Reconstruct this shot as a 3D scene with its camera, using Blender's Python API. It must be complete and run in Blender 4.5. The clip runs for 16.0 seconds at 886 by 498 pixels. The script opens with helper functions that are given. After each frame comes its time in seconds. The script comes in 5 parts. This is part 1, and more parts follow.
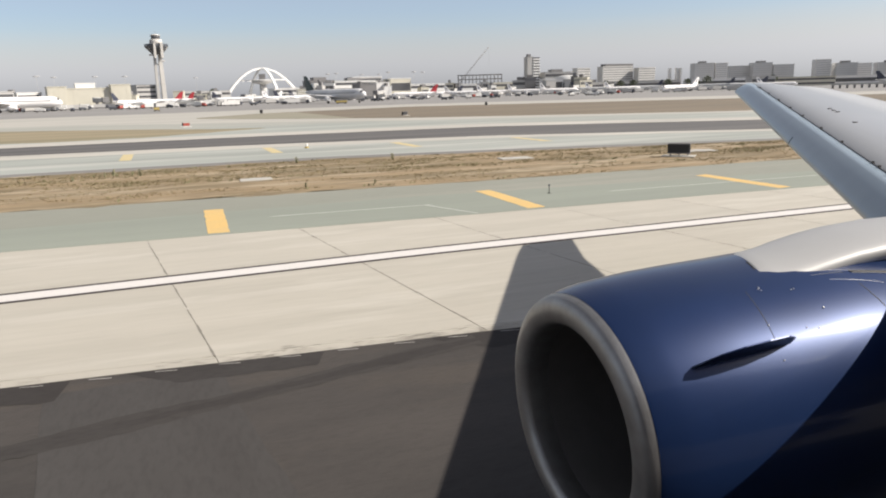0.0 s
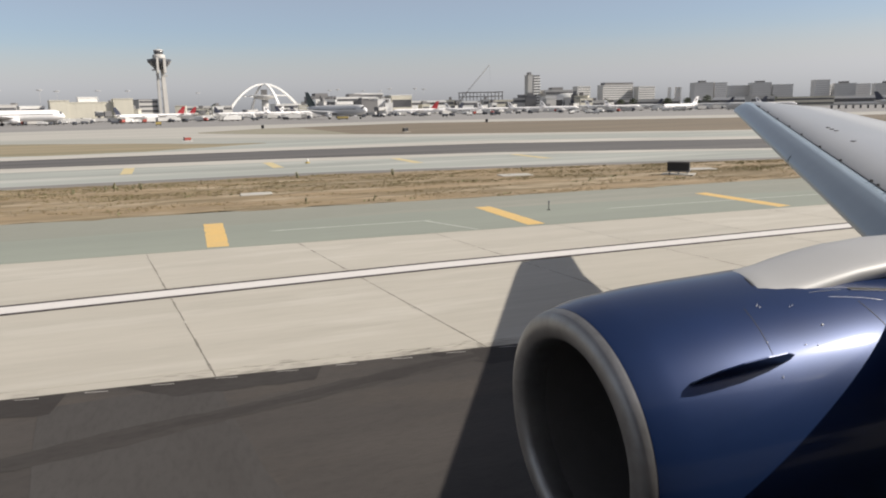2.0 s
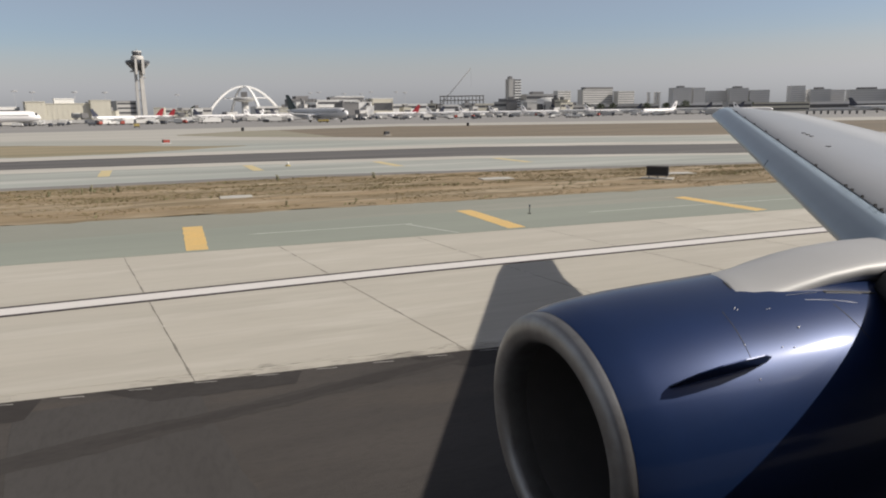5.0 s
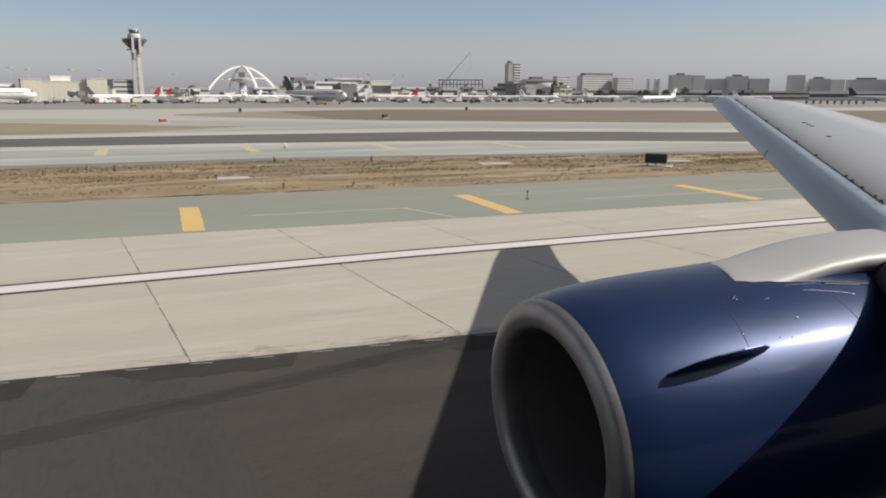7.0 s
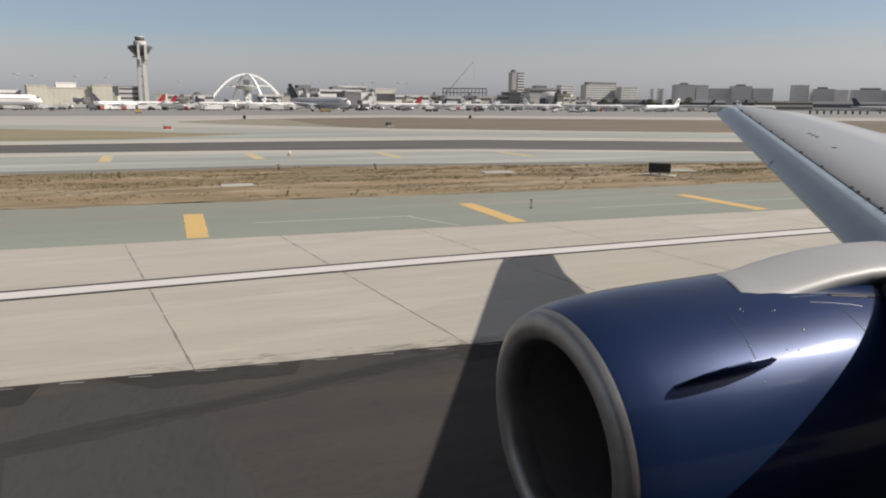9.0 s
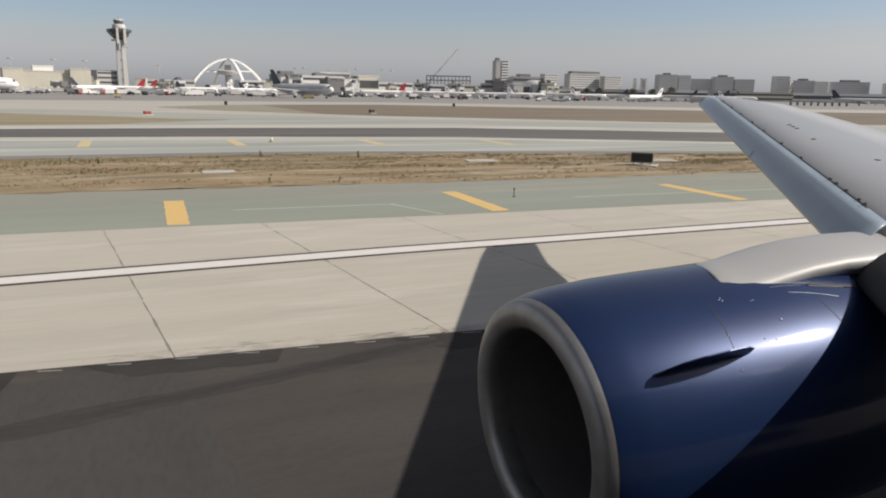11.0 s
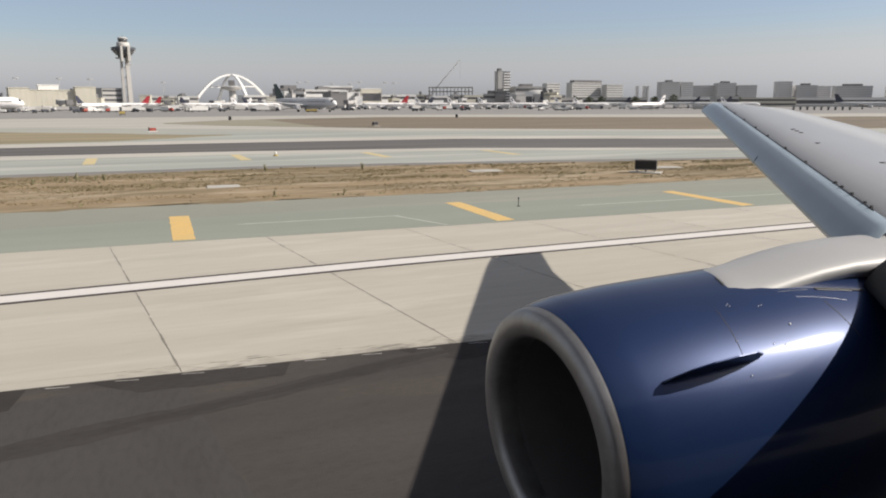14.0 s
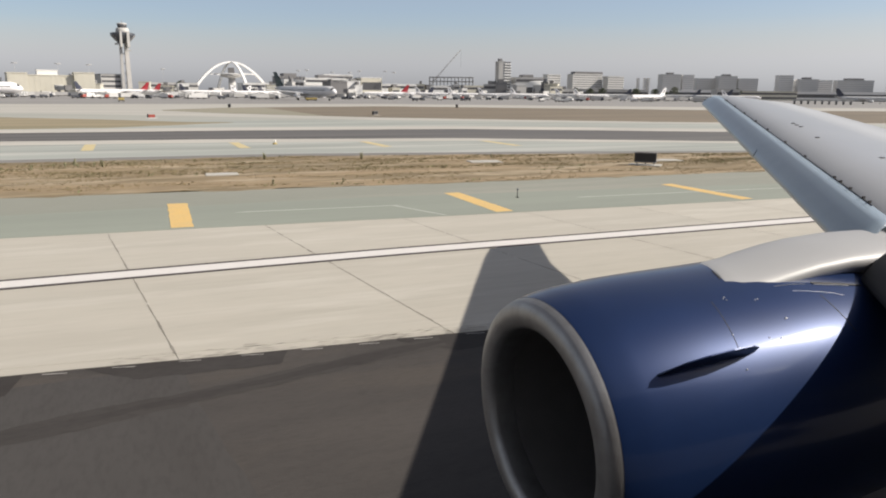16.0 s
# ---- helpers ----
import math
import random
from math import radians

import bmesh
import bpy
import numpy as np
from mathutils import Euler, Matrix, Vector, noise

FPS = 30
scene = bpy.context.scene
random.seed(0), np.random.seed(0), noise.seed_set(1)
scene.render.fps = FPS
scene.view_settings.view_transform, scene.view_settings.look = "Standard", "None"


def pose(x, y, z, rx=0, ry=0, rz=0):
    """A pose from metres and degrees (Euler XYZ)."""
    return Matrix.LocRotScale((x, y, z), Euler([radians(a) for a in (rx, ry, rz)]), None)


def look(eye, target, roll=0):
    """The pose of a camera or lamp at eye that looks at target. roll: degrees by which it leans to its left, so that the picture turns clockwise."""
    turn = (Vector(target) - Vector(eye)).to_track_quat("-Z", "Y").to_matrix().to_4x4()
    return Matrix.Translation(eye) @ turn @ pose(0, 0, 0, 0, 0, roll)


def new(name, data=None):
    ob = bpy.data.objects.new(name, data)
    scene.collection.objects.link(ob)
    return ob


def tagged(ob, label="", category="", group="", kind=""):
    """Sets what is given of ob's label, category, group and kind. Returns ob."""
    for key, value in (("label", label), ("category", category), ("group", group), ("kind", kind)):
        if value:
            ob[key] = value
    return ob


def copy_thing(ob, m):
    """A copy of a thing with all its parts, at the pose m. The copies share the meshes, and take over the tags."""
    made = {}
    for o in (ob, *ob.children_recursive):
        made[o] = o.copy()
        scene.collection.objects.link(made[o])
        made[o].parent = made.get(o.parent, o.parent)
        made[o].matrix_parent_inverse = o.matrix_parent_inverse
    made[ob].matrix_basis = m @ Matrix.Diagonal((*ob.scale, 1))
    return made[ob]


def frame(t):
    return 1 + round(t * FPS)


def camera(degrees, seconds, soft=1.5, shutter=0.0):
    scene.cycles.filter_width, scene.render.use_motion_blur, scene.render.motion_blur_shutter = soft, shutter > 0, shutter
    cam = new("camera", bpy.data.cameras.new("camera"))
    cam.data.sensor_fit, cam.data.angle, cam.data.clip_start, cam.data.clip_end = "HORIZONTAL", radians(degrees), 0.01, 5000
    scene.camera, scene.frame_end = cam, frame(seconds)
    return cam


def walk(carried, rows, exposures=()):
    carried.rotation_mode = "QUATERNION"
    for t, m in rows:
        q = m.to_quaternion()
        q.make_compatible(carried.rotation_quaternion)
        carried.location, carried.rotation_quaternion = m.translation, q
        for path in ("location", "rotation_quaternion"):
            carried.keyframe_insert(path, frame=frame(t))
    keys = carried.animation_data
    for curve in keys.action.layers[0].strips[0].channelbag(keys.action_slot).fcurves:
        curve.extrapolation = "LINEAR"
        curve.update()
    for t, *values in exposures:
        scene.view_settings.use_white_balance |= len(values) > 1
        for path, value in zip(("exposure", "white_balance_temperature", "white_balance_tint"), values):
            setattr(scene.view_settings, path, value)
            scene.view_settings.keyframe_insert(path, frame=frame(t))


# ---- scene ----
cam = camera(64.2, 16.0, soft=2.0)
# seconds, x, y, z, yaw, pitch, roll of a hand-held camera at a cabin window
ROWS = [
    (0.0, 0.03, -0.04, 5.001, -20.763, -12.582, 1.579),
    (0.5, 0.034, -0.047, 4.982, -20.067, -12.186, 2.359),
    (1.0, 0.042, -0.048, 4.996, -20.539, -11.999, 2.685),
    (1.5, 0.037, -0.044, 4.994, -21.431, -12.657, 3.516),
    (2.0, 0.043, -0.041, 4.982, -20.695, -11.264, 1.116),
    (2.5, 0.043, -0.04, 4.975, -20.553, -10.956, 0.507),
    (3.0, 0.054, -0.046, 4.978, -22.212, -10.265, 0.17),
    (3.5, 0.052, -0.062, 4.988, -21.939, -10.06, 0.212),
    (4.0, 0.04, -0.049, 4.986, -21.76, -10.111, 0.64),
    (6.5, 0.039, -0.038, 4.983, -22.795, -12.568, 0.592),
    (7.0, 0.024, -0.011, 4.984, -22.298, -12.282, -0.1),
    (7.5, 0.019, -0.011, 4.987, -22.343, -11.898, 0.104),
    (8.0, 0.013, -0.005, 4.995, -22.696, -11.864, -0.264),
    (8.5, 0.006, -0.002, 4.995, -22.269, -11.968, -0.357),
    (9.0, 0.0, -0.0, 5.0, -22.0, -11.64, -0.38),
    (11.5, 0.013, 0.008, 5.002, -23.717, -12.732, -0.803),
    (12.0, 0.017, 0.01, 4.994, -23.588, -12.726, -0.061),
    (12.5, 0.008, 0.011, 5.001, -23.655, -12.195, -0.25),
    (13.0, 0.012, 0.017, 5.005, -23.964, -12.732, 0.216),
    (13.5, 0.016, 0.008, 4.998, -23.373, -12.36, 0.003),
    (14.0, 0.009, 0.009, 4.996, -23.084, -11.703, 0.091),
    (14.5, 0.011, 0.013, 4.997, -23.772, -12.614, 0.188),
    (15.0, 0.006, 0.02, 4.993, -24.277, -13.785, -0.021),
    (15.5, 0.02, 0.015, 4.991, -23.856, -13.407, 0.115),
    (16.0, 0.021, 0.011, 4.994, -23.062, -12.485, -0.561)]
walk(cam, [(t, pose(x, y, z, 90 + pitch, roll, yaw)) for t, x, y, z, yaw, pitch, roll in ROWS],
     exposures=[(0.0, 0.46), (1.5, 0.34), (2.5, 0.1), (4.0, -0.06), (6.5, 0.05), (9.0, -0.02), (11.5, 0.06), (13.5, 0.16), (16.0, 0.28)])

# ---- sun and sky ----
SUN_WAY = Vector((-1.225, 0.578, -1.0)).normalized()
SUN_EL = math.asin(-SUN_WAY.z)
sun_data = bpy.data.lights.new("sun", "SUN")
sun_data.energy, sun_data.angle, sun_data.color = 4.9, radians(0.53), (1.0, 0.92, 0.81)
sun = new("sun", sun_data)
sun.matrix_world = look((0, 0, 200), Vector((0, 0, 200)) + SUN_WAY * 10)

world = bpy.data.worlds.new("sky")
scene.world = world
world.use_nodes = True
wn, wl = world.node_tree.nodes, world.node_tree.links
sky = wn.new("ShaderNodeTexSky")
sky.sky_type, sky.sun_disc = "NISHITA", False
sky.sun_elevation = SUN_EL
sky.sun_rotation = math.atan2(-SUN_WAY.x, -SUN_WAY.y)
sky.altitude, sky.air_density, sky.dust_density, sky.ozone_density = 30, 1.0, 1.2, 1.0
haze = wn.new("ShaderNodeHueSaturation")    # dusty air takes most of the colour
haze.inputs["Saturation"].default_value = 1.35
warm = wn.new("ShaderNodeMix")
warm.data_type, warm.blend_type = "RGBA", "MULTIPLY"
warm.inputs["Factor"].default_value = 1.0
warm.inputs["B"].default_value = (0.998, 0.965, 1.075, 1)
wl.new(sky.outputs[0], haze.inputs["Color"])
split = wn.new("ShaderNodeSeparateColor")    # the yellow foot of the sky turns to plain grey haze
ratio = wn.new("ShaderNodeMath")
ratio.operation = "DIVIDE"
keep = wn.new("ShaderNodeMapRange")
keep.inputs["From Min"].default_value, keep.inputs["From Max"].default_value = 0.86, 1.3
grey = wn.new("ShaderNodeRGBToBW")
fade = wn.new("ShaderNodeMix")
fade.data_type = "RGBA"
wl.new(sky.outputs[0], split.inputs[0])
wl.new(split.outputs["Blue"], ratio.inputs[0])
wl.new(split.outputs["Red"], ratio.inputs[1])
wl.new(ratio.outputs[0], keep.inputs["Value"])
thin = wn.new("ShaderNodeMapRange")    # high haze dulls the deep blue overhead
thin.inputs["From Min"].default_value, thin.inputs["From Max"].default_value = 1.45, 2.3
thin.inputs["To Min"].default_value, thin.inputs["To Max"].default_value = 1.0, 0.15
both = wn.new("ShaderNodeMath")
both.operation = "MULTIPLY"
wl.new(ratio.outputs[0], thin.inputs["Value"])
wl.new(keep.outputs[0], both.inputs[0])
wl.new(thin.outputs[0], both.inputs[1])
wl.new(both.outputs[0], fade.inputs["Factor"])
wl.new(sky.outputs[0], grey.inputs[0])
wl.new(grey.outputs[0], fade.inputs["A"])
wl.new(warm.outputs["Result"], fade.inputs["B"])
wl.new(haze.outputs[0], warm.inputs["A"])
veil = wn.new("ShaderNodeMix")    # dry haze evens out the whole sky
veil.data_type = "RGBA"
coord = wn.new("ShaderNodeTexCoord")
up = wn.new("ShaderNodeSeparateXYZ")
depth = wn.new("ShaderNodeMapRange")    # the haze thins towards the zenith
depth.inputs["From Min"].default_value, depth.inputs["From Max"].default_value = 0.2, 0.8
depth.inputs["To Min"].default_value, depth.inputs["To Max"].default_value = 0.28, 0.05
wl.new(coord.outputs["Generated"], up.inputs[0])
wl.new(up.outputs["Z"], depth.inputs["Value"])
wl.new(depth.outputs[0], veil.inputs["Factor"])
veil.inputs["B"].default_value = (5.3, 5.42, 6.0, 1)
wl.new(fade.outputs["Result"], veil.inputs["A"])
wl.new(veil.outputs["Result"], wn["Background"].inputs[0])
wn["Background"].inputs[1].default_value = 0.092


# ---- materials ----
def material(name, color, rough=0.7, metal=0.0, vary=0.0, scale=1.0, bump=0.0, bump_scale=20.0, tint=None, coat=0.0,
             per_piece=0.0, stretch=(1, 1, 1), fine=0.0, fine_scale=30.0, sharp=0.2, spec=0.5, light=None, coat_rough=0.13):
    """A Principled material with broad stains, fine grain and a little relief, all in metres."""
    m = bpy.data.materials.new(name)
    m.use_nodes = True
    nt = m.node_tree
    b = nt.nodes["Principled BSDF"]
    b.inputs["Base Color"].default_value = (*color, 1)
    b.inputs["Roughness"].default_value = rough
    b.inputs["Specular IOR Level"].default_value = spec
    b.inputs["Metallic"].default_value = metal
    b.inputs["Coat Weight"].default_value = coat
    b.inputs["Coat Roughness"].default_value = coat_rough
    if not (vary or bump or per_piece or fine):
        return m
    geo = nt.nodes.new("ShaderNodeNewGeometry")
    mp = nt.nodes.new("ShaderNodeMapping")
    mp.inputs["Scale"].default_value = stretch
    nt.links.new(geo.outputs["Position"], mp.inputs["Vector"])
    out = None

    def noise_tex(s, detail):
        n = nt.nodes.new("ShaderNodeTexNoise")
        n.inputs["Scale"].default_value, n.inputs["Detail"].default_value, n.inputs["Roughness"].default_value = s, detail, 0.62
        nt.links.new(mp.outputs[0], n.inputs["Vector"])
        return n

    def blend(prev, fac_socket, other, lo=0.3, hi=0.7, amount=1.0):
        r = nt.nodes.new("ShaderNodeMapRange")
        r.inputs["From Min"].default_value, r.inputs["From Max"].default_value, r.inputs["To Max"].default_value = lo, hi, amount
        nt.links.new(fac_socket, r.inputs["Value"])
        mix = nt.nodes.new("ShaderNodeMix")
        mix.data_type = "RGBA"
        nt.links.new(r.outputs[0], mix.inputs["Factor"])
        if prev is None:
            mix.inputs["A"].default_value = (*color, 1)
        else:
            nt.links.new(prev, mix.inputs["A"])
        mix.inputs["B"].default_value = (*other, 1)
        return mix.outputs["Result"]

    dark = tint or tuple(c * 0.6 for c in color)
    if vary:
        out = blend(out, noise_tex(scale, 6).outputs["Fac"], dark, 0.5 - sharp, 0.5 + sharp, vary)
    if light:
        out = blend(out, noise_tex(scale * 1.7, 5).outputs["Fac"], light, 0.52, 0.64, 0.9)
    if fine:
        out = blend(out, noise_tex(fine_scale, 3).outputs["Fac"], tuple(c * 0.45 for c in color), 0.45, 0.75, fine)
    if per_piece:
        oi = nt.nodes.new("ShaderNodeObjectInfo")
        out = blend(out, oi.outputs["Random"], tuple(c * 0.72 for c in color), 0.0, 1.0, per_piece)
    if out is not None:
        nt.links.new(out, b.inputs["Base Color"])
    if bump:
        bn = nt.nodes.new("ShaderNodeBump")
        bn.inputs["Strength"].default_value, bn.inputs["Distance"].default_value = bump, 0.02
        nt.links.new(noise_tex(bump_scale, 4).outputs["Fac"], bn.inputs["Height"])
        nt.links.new(bn.outputs[0], b.inputs["Normal"])
    return m


CONCRETE = material("runway_concrete", (0.475, 0.445, 0.387), 0.85, vary=0.8, scale=0.5, bump=0.25, bump_scale=40, per_piece=0.25,
                    tint=(0.385, 0.36, 0.31), stretch=(0.14, 1.0, 1), fine=0.15, fine_scale=5, light=(0.49, 0.463, 0.408))
ASPHALT = material("near_asphalt", (0.057, 0.0525, 0.05), 0.9, vary=0.75, scale=0.3, bump=0.4, bump_scale=60, sharp=0.1,
                   tint=(0.08, 0.072, 0.067), spec=0.15, stretch=(0.3, 1.0, 1), fine=0.22, fine_scale=14, light=(0.078, 0.069, 0.062))
DARK_STRIP = material("rubbered_asphalt", (0.075, 0.07, 0.07), 0.85, vary=0.9, scale=0.14, tint=(0.13, 0.125, 0.12), stretch=(0.08, 1.5, 1), sharp=0.12)
SHOULDER = material("painted_shoulder", (0.262, 0.262, 0.222), 0.85, vary=0.6, scale=0.12, bump=0.2, bump_scale=40,
                    tint=(0.22, 0.235, 0.2), stretch=(0.12, 1.2, 1), fine=0.2, fine_scale=6, light=(0.29, 0.285, 0.245))
FAR_SHOULDER = material("far_shoulder", (0.345, 0.362, 0.335), 0.85, vary=0.8, scale=0.09, tint=(0.265, 0.28, 0.255), stretch=(0.12, 1.6, 1), sharp=0.1, light=(0.43, 0.43, 0.4))
GREY_EDGE = material("worn_tarmac", (0.2, 0.19, 0.18), 0.9, vary=0.6, scale=0.1, tint=(0.14, 0.135, 0.13), stretch=(0.3, 1.5, 1))
PALE_CONCRETE = material("pale_concrete", (0.5, 0.475, 0.43), 0.85, vary=0.8, scale=0.09, tint=(0.37, 0.355, 0.32), stretch=(0.15, 1.5, 1), sharp=0.12)
APRON = material("apron_concrete", (0.27, 0.26, 0.25), 0.85, vary=0.6, scale=0.02, tint=(0.19, 0.185, 0.18), stretch=(0.3, 1.2, 1))
EARTH = material("dry_earth", (0.3, 0.222, 0.132), 0.95, vary=0.95, scale=0.22, bump=0.6, bump_scale=3, tint=(0.175, 0.135, 0.075), fine=0.55, fine_scale=1.3, stretch=(0.28, 1.3, 1), sharp=0.09, light=(0.41, 0.335, 0.235))
BROWN_GRASS = material("dead_grass_field", (0.2, 0.16, 0.115), 0.95, vary=0.9, scale=0.12, tint=(0.13, 0.11, 0.08), stretch=(0.12, 1.2, 1), sharp=0.12)
FAR_GROUND = material("distant_ground", (0.24, 0.225, 0.2), 0.95, vary=0.6, scale=0.01, tint=(0.18, 0.17, 0.15))
SEALANT = material("joint_sealant", (0.25, 0.23, 0.2), 0.9, vary=0.5, scale=3)
WHITE_PAINT = material("white_marking_paint", (0.66, 0.635, 0.615), 0.7, vary=0.4, scale=1.2, tint=(0.6, 0.57, 0.54), fine=0.15, fine_scale=12)
BLACK_PAINT = material("black_marking_border", (0.05, 0.04, 0.04), 0.8, vary=0.4, scale=2)
YELLOW_PAINT = material("yellow_marking_paint", (0.68, 0.45, 0.16), 0.75, vary=0.5, scale=1.0, tint=(0.5, 0.4, 0.22), fine=0.2, fine_scale=8)

FADED_YELLOW = material("faded_yellow_paint", (0.58, 0.47, 0.24), 0.8, vary=0.6, scale=1.2, tint=(0.42, 0.39, 0.28))


# ---- mesh helpers ----
def mesh_ob(name, verts, faces, mat, parent=None, label="", smooth=False):
    me = bpy.data.meshes.new(name)
    me.from_pydata([tuple(v) for v in verts], [], faces)
    me.materials.append(mat)
    if smooth:
        me.polygons.foreach_set("use_smooth", [True] * len(me.polygons))
    me.update()
    ob = new(name, me)
    if parent is not None:
        ob.parent = parent
    if label:
        tagged(ob, label)
    return ob


def box_data(x0, x1, y0, y1, z0, z1, verts=None, faces=None):
    verts = [] if verts is None else verts
    faces = [] if faces is None else faces
    n = len(verts)
    verts += [(x0, y0, z0), (x1, y0, z0), (x1, y1, z0), (x0, y1, z0), (x0, y0, z1), (x1, y0, z1), (x1, y1, z1), (x0, y1, z1)]
    faces += [tuple(n + i for i in f) for f in ((0, 3, 2, 1), (4, 5, 6, 7), (0, 1, 5, 4), (1, 2, 6, 5), (2, 3, 7, 6), (3, 0, 4, 7))]
    return verts, faces


def box(name, x0, x1, y0, y1, z0, z1, mat, parent=None, label=""):
    return mesh_ob(name, *box_data(x0, x1, y0, y1, z0, z1), mat, parent, label)


def loft_data(rings, close_ends=True, cyclic=True):
    n = len(rings[0])
    verts = [p for r in rings for p in r]
    faces = []
    for i in range(len(rings) - 1):
        for j in range(n if cyclic else n - 1):
            k = (j + 1) % n
            faces.append((i * n + j, i * n + k, (i + 1) * n + k, (i + 1) * n + j))
    if close_ends:
        faces.append(tuple(range(n - 1, -1, -1)))
        faces.append(tuple((len(rings) - 1) * n + j for j in range(n)))
    return verts, faces


def loft(name, rings, mat, parent=None, label="", smooth=True, close_ends=True, cyclic=True):
    return mesh_ob(name, *loft_data(rings, close_ends, cyclic), mat, parent, label, smooth)


def lathe(name, profile, mat, parent=None, label="", n=24, axis="x", at=(0, 0, 0), close_ends=False):
    """A turned body: profile of (along, radius)."""
    rings = []
    for a, r in profile:
        ring = []
        for j in range(n):
            c, s = math.cos(2 * math.pi * j / n) * r, math.sin(2 * math.pi * j / n) * r
            p = (a, c, s) if axis == "x" else (c, s, a)
            ring.append((at[0] + p[0], at[1] + p[1], at[2] + p[2]))
        rings.append(ring)
    return loft(name, rings, mat, parent, label, True, close_ends)


def rod(name, a, b, r, mat, parent=None, label="", n=8, r2=None):
    a, b = Vector(a), Vector(b)
    q = (b - a).to_track_quat("Z", "Y").to_matrix()
    r2 = r if r2 is None else r2
    rings = [[p + q @ Vector((math.cos(2 * math.pi * j / n) * s, math.sin(2 * math.pi * j / n) * s, 0)) for j in range(n)] for p, s in ((a, r), (b, r2))]
    return loft(name, rings, mat, parent, label, True)


def thing(name, label, category, at=(0, 0, 0), rz=0.0, group="", kind=""):
    e = new(name)
    e.matrix_world = pose(*at, 0, 0, rz)
    return tagged(e, label, category, group, kind)


# ---- ground ----
def line(points, end_slope=-0.12):
    """An edge on the ground, as a function of x, running on with a gentle slope past its ends."""
    xs, ys = zip(*points)

    def f(x):
        if x < xs[0]:
            return ys[0] + (ys[1] - ys[0]) / (xs[1] - xs[0]) * (x - xs[0])
        if x > xs[-1]:
            return ys[-1] + end_slope * (x - xs[-1])
        return float(np.interp(x, xs, ys))
    return f


def band(name, near, far, mat, z, label, x0=-130.0, x1=420.0, thick=0.02, ragged=0.0, step=6.0):
    xs = np.arange(x0, x1 + 0.1, step)
    verts, faces = [], []
    for x in xs:
        wob = ragged * (noise.noise((x * 0.35, z * 91, 0)) + 0.5 * noise.noise((x * 1.1, z * 57, 3)))
        a, b = near(x) + wob, far(x) + ragged * noise.noise((x * 0.3, z * 31, 9))
        b = max(b, a + 0.01)
        verts += [(x, a, z), (x, b, z), (x, a, z - thick), (x, b, z - thick)]
    for i in range(len(xs) - 1):
        n, k = 4 * i, 4 * i + 4
        faces += [(n, k, k + 1, n + 1), (n, n + 2, k + 2, k), (n + 1, k + 1, k + 3, n + 3)]
    return tagged(mesh_ob(name, verts, faces, mat), label, "ground", kind="structure")


gv, gf = [], []
for i, r in enumerate((30, 120, 400, 1000, 2200, 4500)):
    gv += [(r * math.cos(a * math.pi / 24), r * math.sin(a * math.pi / 24), -0.05) for a in range(48)]
    if i:
        gf += [(48 * (i - 1) + a, 48 * i + a, 48 * i + (a + 1) % 48, 48 * (i - 1) + (a + 1) % 48) for a in range(48)]
gf.append(tuple(range(48)))
tagged(mesh_ob("ground", gv, gf, FAR_GROUND), "flat grey-brown ground reaching the horizon", "ground", kind="structure")

DARK_EDGE = line([(-60, 20.0), (-2.6, 13.85), (7.0, 12.9), (60, 8.0)], 0.0)
GREEN_EDGE = line([(-120, 36.0), (-4.3, 27.5), (3.0, 27.1), (11.8, 26.5), (29.6, 25.5), (120, 19.5)])
GRASS_NEAR = line([(-5.7, 37.9), (4.3, 37.3), (16.5, 36.5), (37.0, 35.6), (70, 34.0)])
GRASS_FAR = line([(-8.0, 56.0), (11.0, 56.0), (30.0, 52.3), (51.0, 47.6), (80, 40.5)])
GREY_FAR = line([(-10.0, 58.6), (11.0, 58.4), (30.0, 54.8), (51.0, 50.0), (80, 42.6)])
STRIP_NEAR = line([(-11.8, 79.4), (9.2, 77.6), (33.8, 73.0), (60.4, 61.0)], -0.35)
STRIP_FAR = line([(-14.0, 94.2), (11.3, 94.6), (42.4, 92.0), (77.0, 76.5)], -0.35)
PALE_FAR = line([(-15.5, 101.6), (11.5, 102.6), (45.0, 100.6), (84.0, 82.5)], -0.35)
GREEN_FAR = line([(-23.08, 134.2), (40.45, 125.5), (90.0, 100.5)], -0.33)
FIELD_NEAR = line([(5, 190), (20, 165), (44.98, 136.9), (95.7, 105.8)], -0.3)
FIELD_FAR = line([(5, 195), (24, 222), (81.15, 246.4), (176, 194.4)], -0.3)
WHITE_FAR = line([(-45.96, 270.4), (96.6, 293.4), (217.3, 240.2)], -0.2)


def flat(y):
    return lambda x: y


